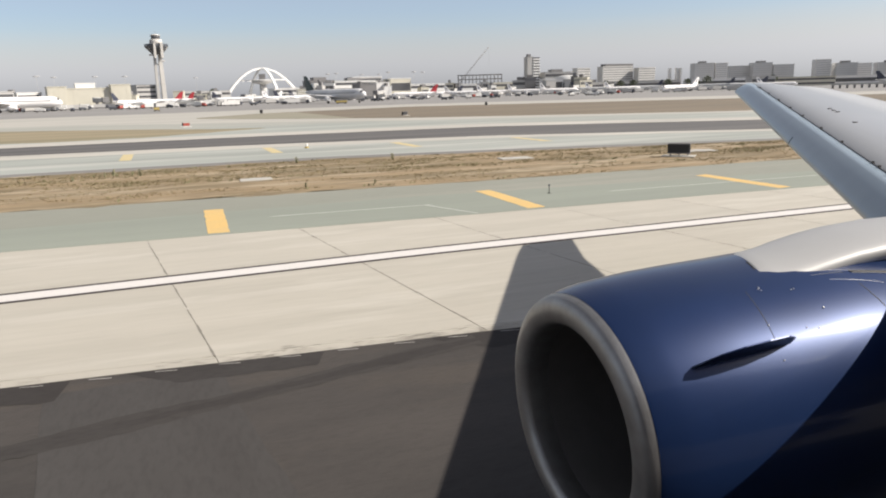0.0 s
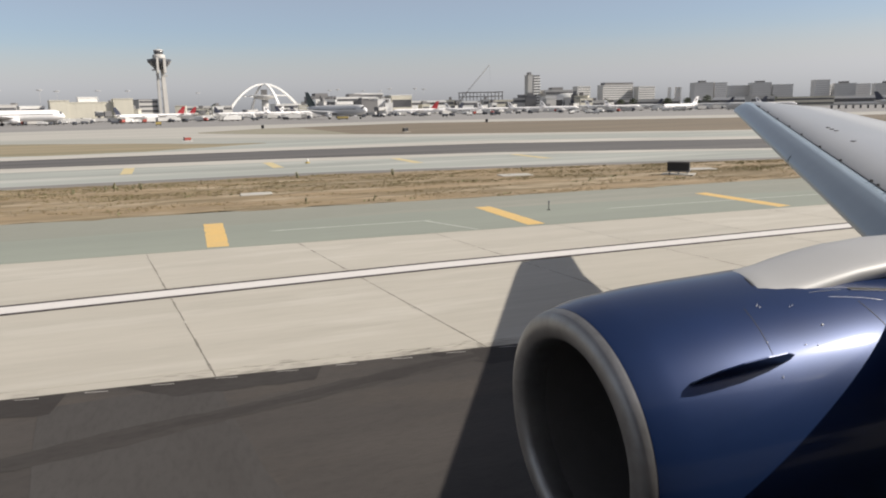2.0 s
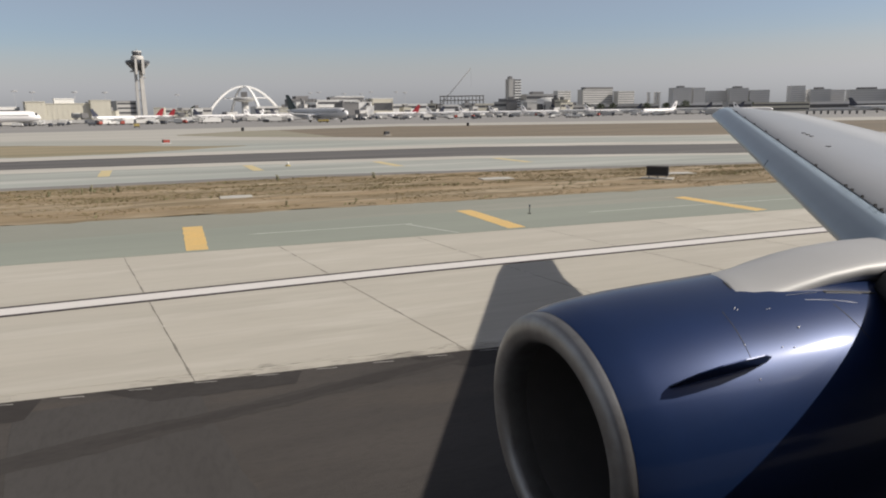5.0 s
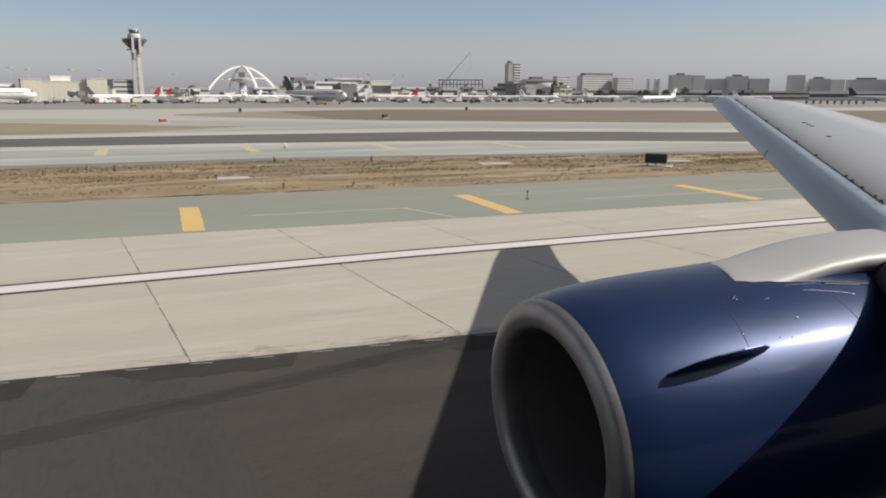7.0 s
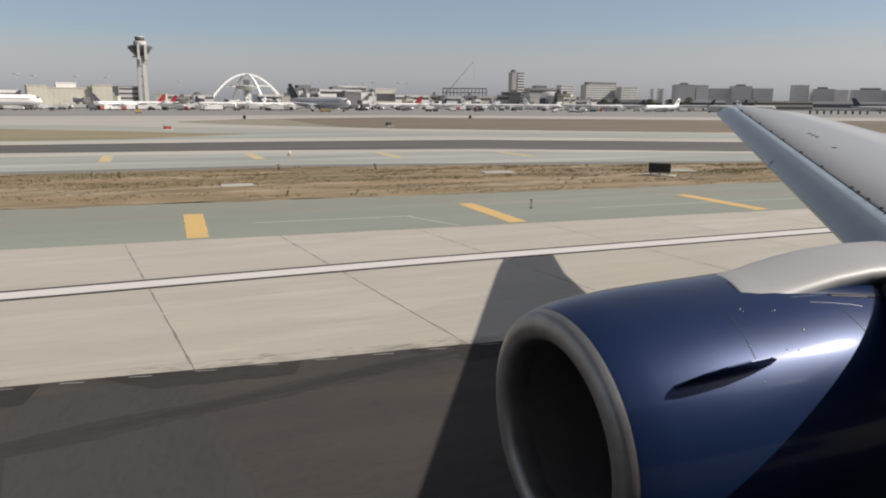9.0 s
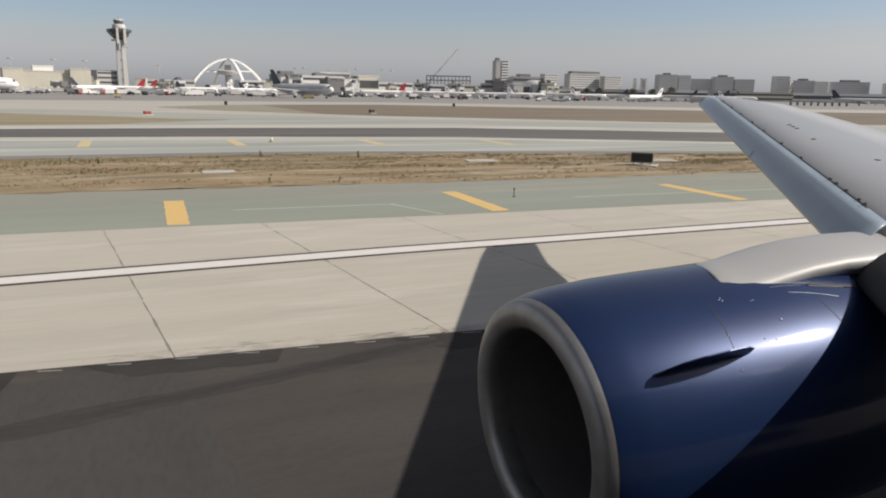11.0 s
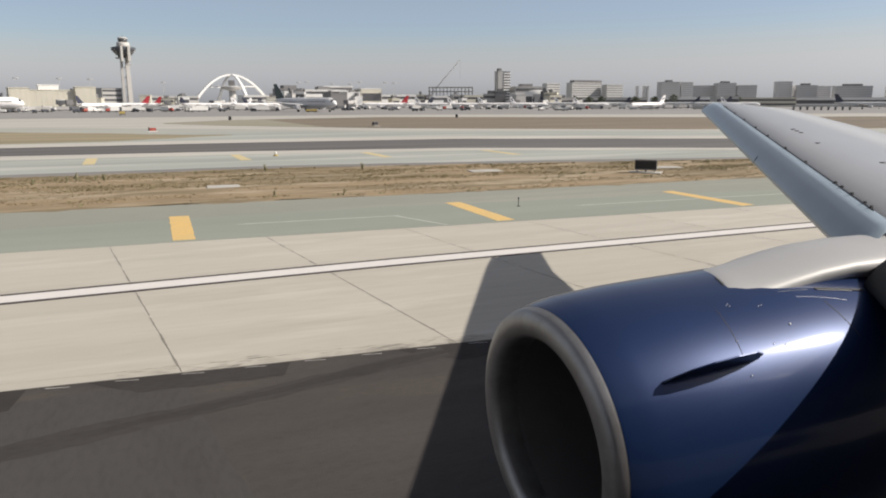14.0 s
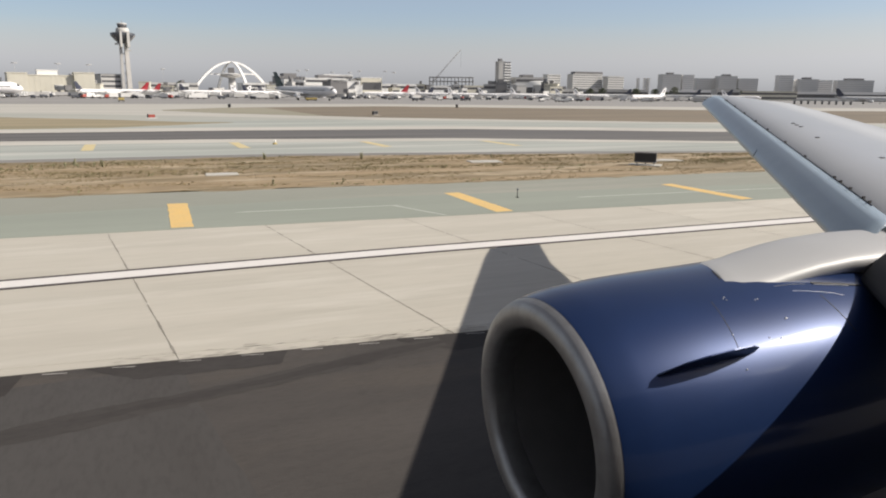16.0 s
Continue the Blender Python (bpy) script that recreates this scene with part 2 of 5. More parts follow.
band("asphalt_apron", flat(-60.0), DARK_EDGE, ASPHALT, 0.006, "dark worn asphalt with stains and rubber marks", ragged=0.03, step=0.4, x0=-60, x1=120)
band("runway_bed", flat(-60.0), GREEN_EDGE, SEALANT, -0.016, "dark sealant bed under the runway slabs")
band("shoulder", GREEN_EDGE, GRASS_NEAR, SHOULDER, 0.005, "faded green painted asphalt shoulder", thick=0.04)
SHOULDER_PALE = material("worn_shoulder_paint", (0.265, 0.285, 0.243), 0.85, vary=0.7, scale=0.25, tint=(0.215, 0.232, 0.2), stretch=(0.1, 1.2, 1), fine=0.15, fine_scale=6)
SHOULDER_PALE_LINE = material("worn_shoulder_line", (0.46, 0.47, 0.43), 0.85, vary=0.9, scale=1.5, tint=(0.32, 0.34, 0.3))
LANE = line([(-60, 37.5), (-5.9, 32.6), (10, 32.7), (30, 30.6), (80, 25.2)])
band("shoulder_lane", GREEN_EDGE, LANE, SHOULDER_PALE, 0.008, "paler worn lane of the green shoulder", ragged=0.05, step=1.5, x0=-60, x1=110)
band("dry_verge", GRASS_NEAR, GRASS_FAR, EARTH, 0.012, "dry sandy verge between two taxiways", ragged=0.7, step=0.7, x0=-90, x1=60)
band("worn_edge", GRASS_FAR, GREY_FAR, GREY_EDGE, 0.004, "worn grey tarmac edge beyond the verge")
band("far_shoulder", GREY_FAR, STRIP_NEAR, FAR_SHOULDER, 0.0, "pale grey-green painted far shoulder")
band("pale_edge", lambda x: STRIP_NEAR(x) - float(np.interp(x, [-14, 40, 80], [5.6, 4.0, 3.0])), STRIP_NEAR, PALE_CONCRETE, 0.008,
     "bright concrete edge beside the dark strip", x1=160, ragged=0.2, step=2)
band("dark_taxiway", STRIP_NEAR, STRIP_FAR, DARK_STRIP, 0.005, "rubber-darkened asphalt strip of a far taxiway", ragged=0.3, step=3)
band("taxiway_edge", STRIP_FAR, PALE_FAR, PALE_CONCRETE, 0.005, "bright concrete edge of the far taxiway")
band("green_strip", PALE_FAR, GREEN_FAR, FAR_SHOULDER, 0.0, "grey-green strip between far taxiways")
FAR_CONCRETE = material("weathered_far_concrete", (0.44, 0.42, 0.38), 0.85, vary=0.9, scale=0.07, tint=(0.35, 0.34, 0.31), stretch=(0.1, 1.3, 1), sharp=0.12)
band("far_taxiway", GREEN_FAR, WHITE_FAR, FAR_CONCRETE, 0.0, "broad pale concrete of a far taxiway")
GREY_GREEN = material("grey_green_far_strip", (0.3, 0.305, 0.275), 0.9, vary=0.9, scale=0.07, tint=(0.37, 0.365, 0.33), stretch=(0.1, 1.3, 1), sharp=0.15)
band("far_strip", GREEN_FAR, line([(-200, 240), (-60, 192), (-30, 174), (-5, 160), (25, 139), (40, 126.5)]), GREY_GREEN, 0.006, "grey-green painted strip along a far taxiway", x0=-200, x1=40, ragged=1.2, step=3)
band("brown_field", FIELD_NEAR, FIELD_FAR, BROWN_GRASS, 0.01, "band of dead brown grass by a taxiway", x0=6, ragged=1.0)
TAN_FIELD = material("tan_dry_grass", (0.29, 0.24, 0.155), 0.95, vary=0.9, scale=0.12, tint=(0.2, 0.175, 0.11), stretch=(0.12, 1.2, 1), sharp=0.14)
band("dry_patch", line([(-90, 128), (-15.5, 103.2), (-3, 105.2), (6, 112), (15, 119)], 1.0), line([(-90, 190), (-22, 146), (-4, 133), (6, 122.5), (15, 119.3)], 1.0), TAN_FIELD, 0.011,
     "patch of dry tan grass between far taxiways", x0=-90, x1=15, ragged=0.8, step=2)
OLIVE = material("faded_olive_turf", (0.27, 0.25, 0.19), 0.95, vary=0.9, scale=0.12, tint=(0.22, 0.21, 0.16), stretch=(0.12, 1.2, 1), sharp=0.12)
band("olive_turf", FIELD_NEAR, lambda x: FIELD_FAR(x) - 8 * max(0.0, (x - 24) / 16), OLIVE, 0.016, "faded olive turf at the end of the brown field", x0=6, x1=36, ragged=2.0, step=2)
band("far_apron", WHITE_FAR, flat(900.0), APRON, 0.0, "grey concrete apron before the terminals", x0=-260, x1=800)

# white edge line with its black borders
for nm, mt, a, b, z, lb in (("white_line", WHITE_PAINT, 0.1, 0.83, 0.012, "painted white runway line"),
                            ("line_border", BLACK_PAINT, -0.09, 1.03, 0.009, "black border under the white runway line")):
    lo = line([(-60, 19.9 + a), (-4.0, 20.3 + a), (7.0, 20.45 + a), (25, 20.15 + a), (80, 19.0 + a)], -0.02)
    hi = line([(-60, 19.9 + b), (-4.0, 20.3 + b), (7.0, 20.45 + b), (25, 20.15 + b), (80, 19.0 + b)], -0.02)
    band(nm, lo, hi, mt, z, lb, x0=-60, x1=80, thick=0.006, step=1.5)


def quad_mark(name, pts, mat, z, label, group):
    v = [(x, y, z) for x, y in pts] + [(x, y, z - 0.004) for x, y in pts]
    f = [(0, 1, 2, 3)] + [(i, i + 4, (i + 1) % 4 + 4, (i + 1) % 4) for i in range(4)]
    return tagged(mesh_ob(name, v, f, mat), label, "road marking", group, "structure")


def worn_bar(name, near0, near1, far0, far1, mat, z, label, group, seed):
    """A painted bar with chipped edges, from its near pair of corners to its far pair."""
    n = 26
    v, f = [], []
    for i in range(n + 1):
        u = i / n
        for a, b, k in ((near0, far0, 0), (near1, far1, 7)):
            j = 0.035 * noise.noise((seed, u * 9, k)) + 0.03 * noise.noise((seed, u * 31, k + 3))
            e = 0.12 * noise.noise((seed, k, 5)) if i in (0, n) else 0.0
            v.append((a[0] + (b[0] - a[0]) * u + j, a[1] + (b[1] - a[1]) * u + e, z))
    v += [(x, y, z - 0.004) for x, y, _ in v]
    m = 2 * (n + 1)
    for i in range(n):
        k = 2 * i
        f += [(k, k + 1, k + 3, k + 2), (k, k + 2, k + 2 + m, k + m), (k + 1, k + 1 + m, k + 3 + m, k + 3)]
    return tagged(mesh_ob(name, v, f, mat), label, "road marking", group, "structure")


# yellow bars across the shoulder, one every 13 m
for k in range(-5, 8):
    x = 0.95 + 13.1 * k
    near, far = GREEN_EDGE(x) + 0.3, GREEN_EDGE(x) + 6.4
    worn_bar("shoulder_bar", (x - 0.1, near), (x + 0.72, near), (x + 0.03, far), (x + 0.86, far), YELLOW_PAINT, 0.013,
              "faded yellow bar painted across the shoulder", "yellow shoulder bars", k + 0.3)
for k in range(-2, 4):
    x = -4.5 + 12.7 * k
    far = STRIP_NEAR(x) - float(np.interp(x, [-14, 40, 80], [5.9, 4.2, 3.2]))
    near = max(GREY_FAR(x) + 0.3, far - 7.5)
    worn_bar("far_shoulder_bar", (x, near), (x + 0.95, near), (x - 0.1, far), (x + 0.85, far), FADED_YELLOW, 0.014,
             "faded yellow bar on the far shoulder", "far yellow bars", k + 40.3)


WORN_WHITE = material("worn_white_paint", (0.5, 0.48, 0.45), 0.8, vary=0.8, scale=3, tint=(0.25, 0.24, 0.22))
# short white dashes along the edge of the asphalt, and a paler paving lane on it
for k in range(-8, 28):
    x = -2.83 + 1.14 * k
    y = DARK_EDGE(x) - 0.13
    quad_mark("edge_dash", [(x - 0.2, y + 0.045), (x + 0.2, y - 0.045), (x + 0.2, y - 0.022), (x - 0.2, y + 0.068)], WORN_WHITE, 0.011,
              "short worn white dash at the asphalt edge", "asphalt edge dashes")
PALE_ASPHALT = material("worn_pale_asphalt", (0.072, 0.068, 0.066), 0.9, spec=0.15, vary=0.9, scale=0.5, tint=(0.056, 0.052, 0.05), stretch=(1.0, 0.3, 1), fine=0.3, fine_scale=9)
for x0 in (-9.3, -2.58, 8.2):
    lane = []
    for i in range(24):
        y = 13.2 - 0.6 * i
        w = 0.06 * noise.noise((x0, y * 0.8, 2.0))
        lane.append((x0 + 0.13 * (13.2 - y) + w, x0 + 2.97 + 0.135 * (13.2 - y) + w * 1.5, y))
    v = [(a, min(y, DARK_EDGE(a) - 0.25), 0.009) for a, b, y in lane] + [(b, min(y, DARK_EDGE(b) - 0.25), 0.009) for a, b, y in lane]
    tagged(mesh_ob("asphalt_lane", v, [(i, i + 1, i + 25, i + 24) for i in range(23)], PALE_ASPHALT), "slightly paler worn lane of asphalt", "ground", kind="structure")

# ---- the airliner that carries the camera ----
BLUE = material("glossy_blue_paint", (0.0104, 0.0268, 0.089), 0.38, 0.26, vary=0.5, scale=1.1, tint=(0.009, 0.0195, 0.06), coat=0.5, spec=0.15, coat_rough=0.085)
LIP_METAL = material("brushed_lip_metal", (0.37, 0.365, 0.37), 0.44, 0.8, vary=0.7, scale=5, tint=(0.24, 0.23, 0.22))
DUCT = material("dark_intake_lining", (0.16, 0.153, 0.148), 0.5, vary=0.4, scale=4)
WING_GREY = material("wing_grey_paint", (0.34, 0.34, 0.345), 0.38, vary=0.4, scale=0.7, tint=(0.28, 0.285, 0.295), coat=0.2)
# the slat's colour includes the blue skylight on its shaded front
SLAT_GREY = material("slat_paint_with_skylight", (0.265, 0.325, 0.385), 0.36, vary=0.6, scale=1.1, tint=(0.2, 0.26, 0.325), coat=0.3)
CHROME = material("bare_bright_metal", (0.8, 0.79, 0.78), 0.5, 0.6)
# dark seams; also stands for shade at the slat's end and gap
SEAM_SHADE = material("dark_seam_and_shade", (0.02, 0.02, 0.022), 0.7)
FAIRING = material("pylon_fairing_paint", (0.38, 0.38, 0.38), 0.47, vary=0.3, scale=1.5, tint=(0.32, 0.32, 0.325))
# unseen skin; its dark blue is chosen to dim reflections on the cowl
SKIN = material("fuselage_dark_for_reflections", (0.012, 0.018, 0.05), 0.35, vary=0.2, scale=1)
CORE = material("hot_section_metal", (0.16, 0.14, 0.13), 0.45, 1.0, vary=0.4, scale=3)

plane = thing("airliner", "dark blue twin-jet airliner with a grey wing", "airplane")
EX, EY, EZ = 2.866, 4.7, 2.272


def nacelle_radius(s):
    return float(np.interp(s, [0.0, 0.06, 0.13, 0.25, 0.4, 0.8, 1.2, 1.4, 1.6, 1.8, 2.0, 2.15, 2.3, 2.5, 2.7, 3.0, 3.5, 4.3, 5.2],
                           [1.0, 1.069, 1.093, 1.125, 1.15, 1.187, 1.204, 1.209, 1.214, 1.221, 1.2268, 1.2307, 1.232, 1.2295, 1.223, 1.207, 1.17, 1.1, 1.0]))


def scarf(ob, deep=1.6, tilt=0.045):
    """Leans the intake's plane, so that the crown of the lip stands ahead of its foot."""
    for v in ob.data.vertices:
        v.co.x -= tilt * (v.co.z - EZ) * max(0.0, 1.0 - (v.co.x - EX) / deep)
    return ob


cowl = lathe("engine_cowl", [(s, nacelle_radius(s)) for s in (0.105, 0.13, 0.17, 0.28, 0.4, 0.6, 0.8, 1.0, 1.2, 1.4, 1.6, 1.8, 2.0, 2.15, 2.3, 2.5, 2.7, 3.0, 3.25, 3.5, 3.9, 4.3, 4.8, 5.2)] + [(5.2, 0.95)],
      BLUE, plane, "glossy dark blue engine cowl", 96, at=(EX, EY, EZ))
scarf(cowl)
lip = [(0.108, nacelle_radius(0.108) - 0.002), (0.09, nacelle_radius(0.09) - 0.001)]
for a in range(15, 181, 15):
    c = math.radians(a)
    lip.append((0.075 - 0.075 * math.sin(c), 0.946 + 0.122 * math.cos(c)))
lip = lip + [(0.16, 0.815), (0.26, 0.82)]
scarf(lathe("intake_lip", lip, LIP_METAL, cowl, "bare metal ring round the intake", 96, at=(EX, EY, EZ)))
scarf(lathe("intake_duct", [(0.26, 0.82), (0.45, 0.83), (0.8, 0.87), (1.2, 0.93), (1.6, 0.93)], DUCT, cowl, "dark intake duct", 64, at=(EX, EY, EZ)))
lathe("fan_disc", [(1.55, 0.93), (1.5, 0.5), (1.3, 0.3), (1.0, 0.02)], DUCT, cowl, "dark fan and spinner inside the intake", 48, at=(EX, EY, EZ))
lathe("core_cowl", [(4.9, 0.94), (5.4, 0.8), (6.0, 0.6), (6.5, 0.45)], CORE, cowl, "dark metal exhaust section", 48, at=(EX, EY, EZ), close_ends=True)

def on_cowl(s, ang, lift=0.0):
    """A point of the cowl's skin: s metres behind the lip, ang degrees above the inboard side."""
    r = nacelle_radius(s) + lift
    return Vector((EX + s - 0.045 * r * math.sin(radians(ang)) * max(0.0, 1.0 - s / 1.6), EY - r * math.cos(radians(ang)), EZ + r * math.sin(radians(ang))))


# strake on the inboard shoulder of the cowl
S = [(0.5, 39.6, 0.0), (0.55, 39.7, 0.1), (0.64, 39.9, 0.19), (0.8, 40.2, 0.235), (1.0, 40.5, 0.25), (1.18, 40.8, 0.235), (1.32, 41.0, 0.14), (1.39, 41.2, 0.0)]
sv, sf = [], []
for s, a, h in S:
    for da in (-0.5, 0.5):
        sv += [on_cowl(s, a + da, -0.02), on_cowl(s, a + da * 0.4, max(h, 0.002))]
for i in range(len(S) - 1):
    n, k = 4 * i, 4 * i + 4
    sf += [(n, n + 1, k + 1, k), (n + 2, k + 2, k + 3, n + 3), (n + 1, n + 3, k + 3, k + 1)]
mesh_ob("strake", sv, sf, BLUE, cowl, "thin blue strake fin")

# small bright latches, seams and bare metal strips on the cowl
for s, a in ((1.87, 52.0), (1.72, 62.5), (1.75, 62.7), (1.44, 65.6), (1.46, 66.3), (1.46, 64.8), (1.28, 49.0), (1.28, 43.6), (1.6, 45.5), (1.71, 44.5), (1.26, 35.5)):
    p, q = on_cowl(s, a, -0.004), on_cowl(s, a, 0.007)
    rod("latch", p, q, 0.0042 if a != 52.0 else 0.0075, CHROME, cowl, "small bare metal latch", 8)


def cowl_strip(name, way, half, lift, mat, label):
    """A thin strip laid on the cowl along (s, angle) points, half its width to each side."""
    rings = []
    for i in range(len(way)):
        (s0, a0), (s1, a1) = way[max(i - 1, 0)], way[min(i + 1, len(way) - 1)]
        along = Vector((s1 - s0, radians(a1 - a0) * 1.2)).normalized()
        du, dv = -along.y * half, math.degrees(along.x * half / 1.2)
        s, a = way[i]
        rings.append([on_cowl(s + du, a + dv, -0.004), on_cowl(s + du, a + dv, lift), on_cowl(s - du, a - dv, lift), on_cowl(s - du, a - dv, -0.004)])
    return loft(name, rings, mat, cowl, label, False)


cowl_strip("panel_seam", [(1.27 + 0.0022 * i, 43.5 + i) for i in range(0, 24, 2)], 0.0025, 0.0012, SEAM_SHADE, "thin dark panel seam")
cowl_strip("panel_seam", [(2.41 + 0.0055 * i, 60.0 - i) for i in range(0, 20, 2)], 0.004, 0.0015, SEAM_SHADE, "thin dark panel seam")
cowl_strip("edge_strip", [(2.17, 64.1), (2.32, 62.8), (2.45, 61.5), (2.56, 60.3), (2.67, 58.6)], 0.0012, 0.002, CHROME, "bright bare metal strip")
cowl_strip("edge_strip", [(2.04, 68.1), (2.15, 67.8), (2.26, 67.4), (2.37, 67.0)], 0.0012, 0.003, FAIRING, "pale metal strip")
cowl_strip("edge_strip", [(2.46, 66.0), (2.58, 65.1), (2.7, 64.3), (2.84, 63.3)], 0.0025, 0.005, FAIRING, "pale metal strip")
cowl_strip("slot", [(2.45, 67.0), (2.58, 66.0), (2.7, 65.1), (2.85, 64.0), (3.0, 62.9)], 0.011, 0.006, SEAM_SHADE, "dark open slot under the pylon")


# pylon fairing from the cowl's crown to the wing
PY = [(4.44, 0.43, 3.486, 0.2), (4.47, 0.43, 3.494, 0.2), (4.6, 0.43, 3.507, 0.2), (4.8, 0.43, 3.527, 0.2), (5.1, 0.43, 3.562, 0.15), (5.5, 0.43, 3.607, 0.125), (5.9, 0.44, 3.642, 0.13),
      (6.4, 0.48, 3.662, 0.15), (7.2, 0.46, 3.662, 0.2), (9.5, 0.36, 3.562, 0.35)]
rings = []
for x, w, top, hz in PY:
    slant = 0.75 * max(0.0, 1.0 - (x - 4.44) / 1.4)    # the front edge slants back outboard
    ring = []
    for i in range(28):
        c = 2 * math.pi * i / 28
        y = w * math.copysign(abs(math.cos(c)) ** 0.85, math.cos(c)) * (1.0 - 0.3 * max(0.0, -math.sin(c)) * min(1.0, (x - 4.4) / 0.9))
        ring.append((x + slant * (y + w) / 2, EY + y, top - hz + (hz if math.sin(c) > 0 else max(hz, 0.24)) * math.copysign(abs(math.sin(c)) ** 0.9, math.sin(c))))
    rings.append(ring)
pylon = loft("pylon_fairing", rings, FAIRING, plane, "pale grey pylon fairing over the engine")
front = rings[0]
mid = sum((Vector(p) for p in front), Vector()) / len(front)
loft("front_seal", [[Vector(p) + (Vector(p) - mid) * 0.012 + Vector((dx, 0, 0.001)) for p in front] for dx in (-0.012, 0.006)], SEAM_SHADE, pylon, "thin dark seal at the front of the pylon", True)

# wing
TIP, SWEEP, RISE, TE_SWEEP, TIP_CHORD = Vector((16.22, 17.5, 4.72)), 0.762, 0.1033, 0.445, 1.95


def wing_frame(y):
    """Leading edge and trailing edge of the wing at y."""
    d = TIP.y - y
    le = Vector((TIP.x - SWEEP * d, y, TIP.z - RISE * d))
    te = Vector((TIP.x + TIP_CHORD - TE_SWEEP * min(d, 11.3), y, TIP.z + float(np.interp(d, [0, 2.5, 6, 10, 18], [0.1, 0.34, 0.32, 0.2, 0.2])) - RISE * d))
    return le, te


def slat_size(y):
    u = (TIP.y - y) / 12.8
    return 0.47 + 0.03 * u, (0.375 + 0.01 * u) * (0.72 + 0.28 * math.sin(min(1.0, (TIP.y - y) / 1.6) * math.pi / 2))    # how far back and how high the slat's rear edge lies


AIRFOIL = [(0.0, 0.0), (0.004, 0.009), (0.014, 0.021), (0.035, 0.037), (0.07, 0.055), (0.11, 0.067), (0.16, 0.075), (0.22, 0.078), (0.32, 0.077), (0.5, 0.062), (1.0, 0.0),
           (0.7, -0.03), (0.4, -0.06), (0.15, -0.07), (0.05, -0.06), (0.01, -0.03)]
STATIONS = [17.5, 17.3, 17.0, 16.5, 15.8, 15, 13, 11, 9, 7, 5, 3, 1, -0.5]
rings = []
for y in STATIONS:
    le, te = wing_frame(y)
    back, up = slat_size(y)
    nose = le + Vector((back * 0.88, 0, up * 0.68))
    c = te.x - nose.x
    k = 0.55 if y > 17.4 else 1.0
    rings.append([(nose.x + a * c, y, nose.z + (te.z - nose.z) * a + h * c * k * (0.95 - 0.028 * (TIP.y - y))) for a, h in AIRFOIL])
wing_ob = loft("wing_panel", rings, WING_GREY, plane, "pale grey wing top with a worn satin sheen")

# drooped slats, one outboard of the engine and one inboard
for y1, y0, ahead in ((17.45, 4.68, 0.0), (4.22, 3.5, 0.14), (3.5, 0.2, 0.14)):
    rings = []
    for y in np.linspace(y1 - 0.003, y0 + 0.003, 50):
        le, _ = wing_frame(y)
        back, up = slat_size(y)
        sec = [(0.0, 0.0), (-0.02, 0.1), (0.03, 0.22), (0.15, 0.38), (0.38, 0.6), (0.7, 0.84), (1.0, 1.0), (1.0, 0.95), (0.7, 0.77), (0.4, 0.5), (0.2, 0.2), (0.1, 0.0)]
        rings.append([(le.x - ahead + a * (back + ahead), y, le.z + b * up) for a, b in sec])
    # the length beside the pylon gets its shade from a near-black material
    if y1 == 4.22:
        loft("strut_seal", rings, SEAM_SHADE, wing_ob, "dark rubber seal between slat and pylon")
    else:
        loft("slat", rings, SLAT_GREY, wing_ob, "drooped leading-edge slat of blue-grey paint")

# small notch at the leading edge, where two lengths of the outboard slat meet
joint = []
for y in (9.535, 9.565):
    le, _ = wing_frame(y)
    back, up = slat_size(y)
    joint.append([(le.x + a * back + da, y, le.z + b * up + db) for a, b, da, db in ((0.04, 0.0, 0, -0.004), (-0.02, 0.1, -0.004, 0), (0.03, 0.22, -0.004, 0.002), (0.15, 0.38, -0.003, 0.003), (0.12, 0.1, 0, 0))])
loft("slat_joint", joint, SEAM_SHADE, wing_ob, "small dark notch in the slat's edge", False)
# dark slat brackets that show in the gap
for y in (15.2, 13.9, 12.64, 11.39, 10.29, 8.96, 7.79, 6.46, 6.23, 5.89, 5.49, 5.31):
    le, _ = wing_frame(y)
    back, up = slat_size(y)
    p = le + Vector((back, 0, up))
    box("slat_bracket", p.x + 0.003, p.x + 0.04, y - 0.009, y + 0.009, p.z - 0.05, p.z + 0.022, SEAM_SHADE, wing_ob, "dark slat bracket")
# dark strip in the slat gap, for its shade and to stop light leaks
gap = []
for y in np.linspace(17.3, 5.2, 14):
    le, _ = wing_frame(y)
    back, up = slat_size(y)
    p = le + Vector((back, 0, up))
    gap.append([(p.x - 0.004, y, p.z + 0.002), (p.x + 0.008, y, p.z + 0.003), (p.x + 0.008, y, p.z - 0.34), (p.x - 0.005, y, p.z - 0.34)])
loft("slat_gap", gap, SEAM_SHADE, wing_ob, "dark gap behind the slats", False)
# unseen dark filler added to stop sun leaking behind the inboard slat
gap = []
for y in np.linspace(4.2, 0.2, 9):
    le, _ = wing_frame(y)
    back, up = slat_size(y)
    p = le + Vector((back, 0, up))
    gap.append([(p.x - 0.2, y, p.z - 0.12), (p.x + 0.2, y, p.z - 0.02), (p.x + 0.2, y, p.z - 0.34), (p.x - 0.3, y, p.z - 0.36)])
loft("slat_gap", gap, SEAM_SHADE, wing_ob, "dark closed gap behind the inboard slat", False)
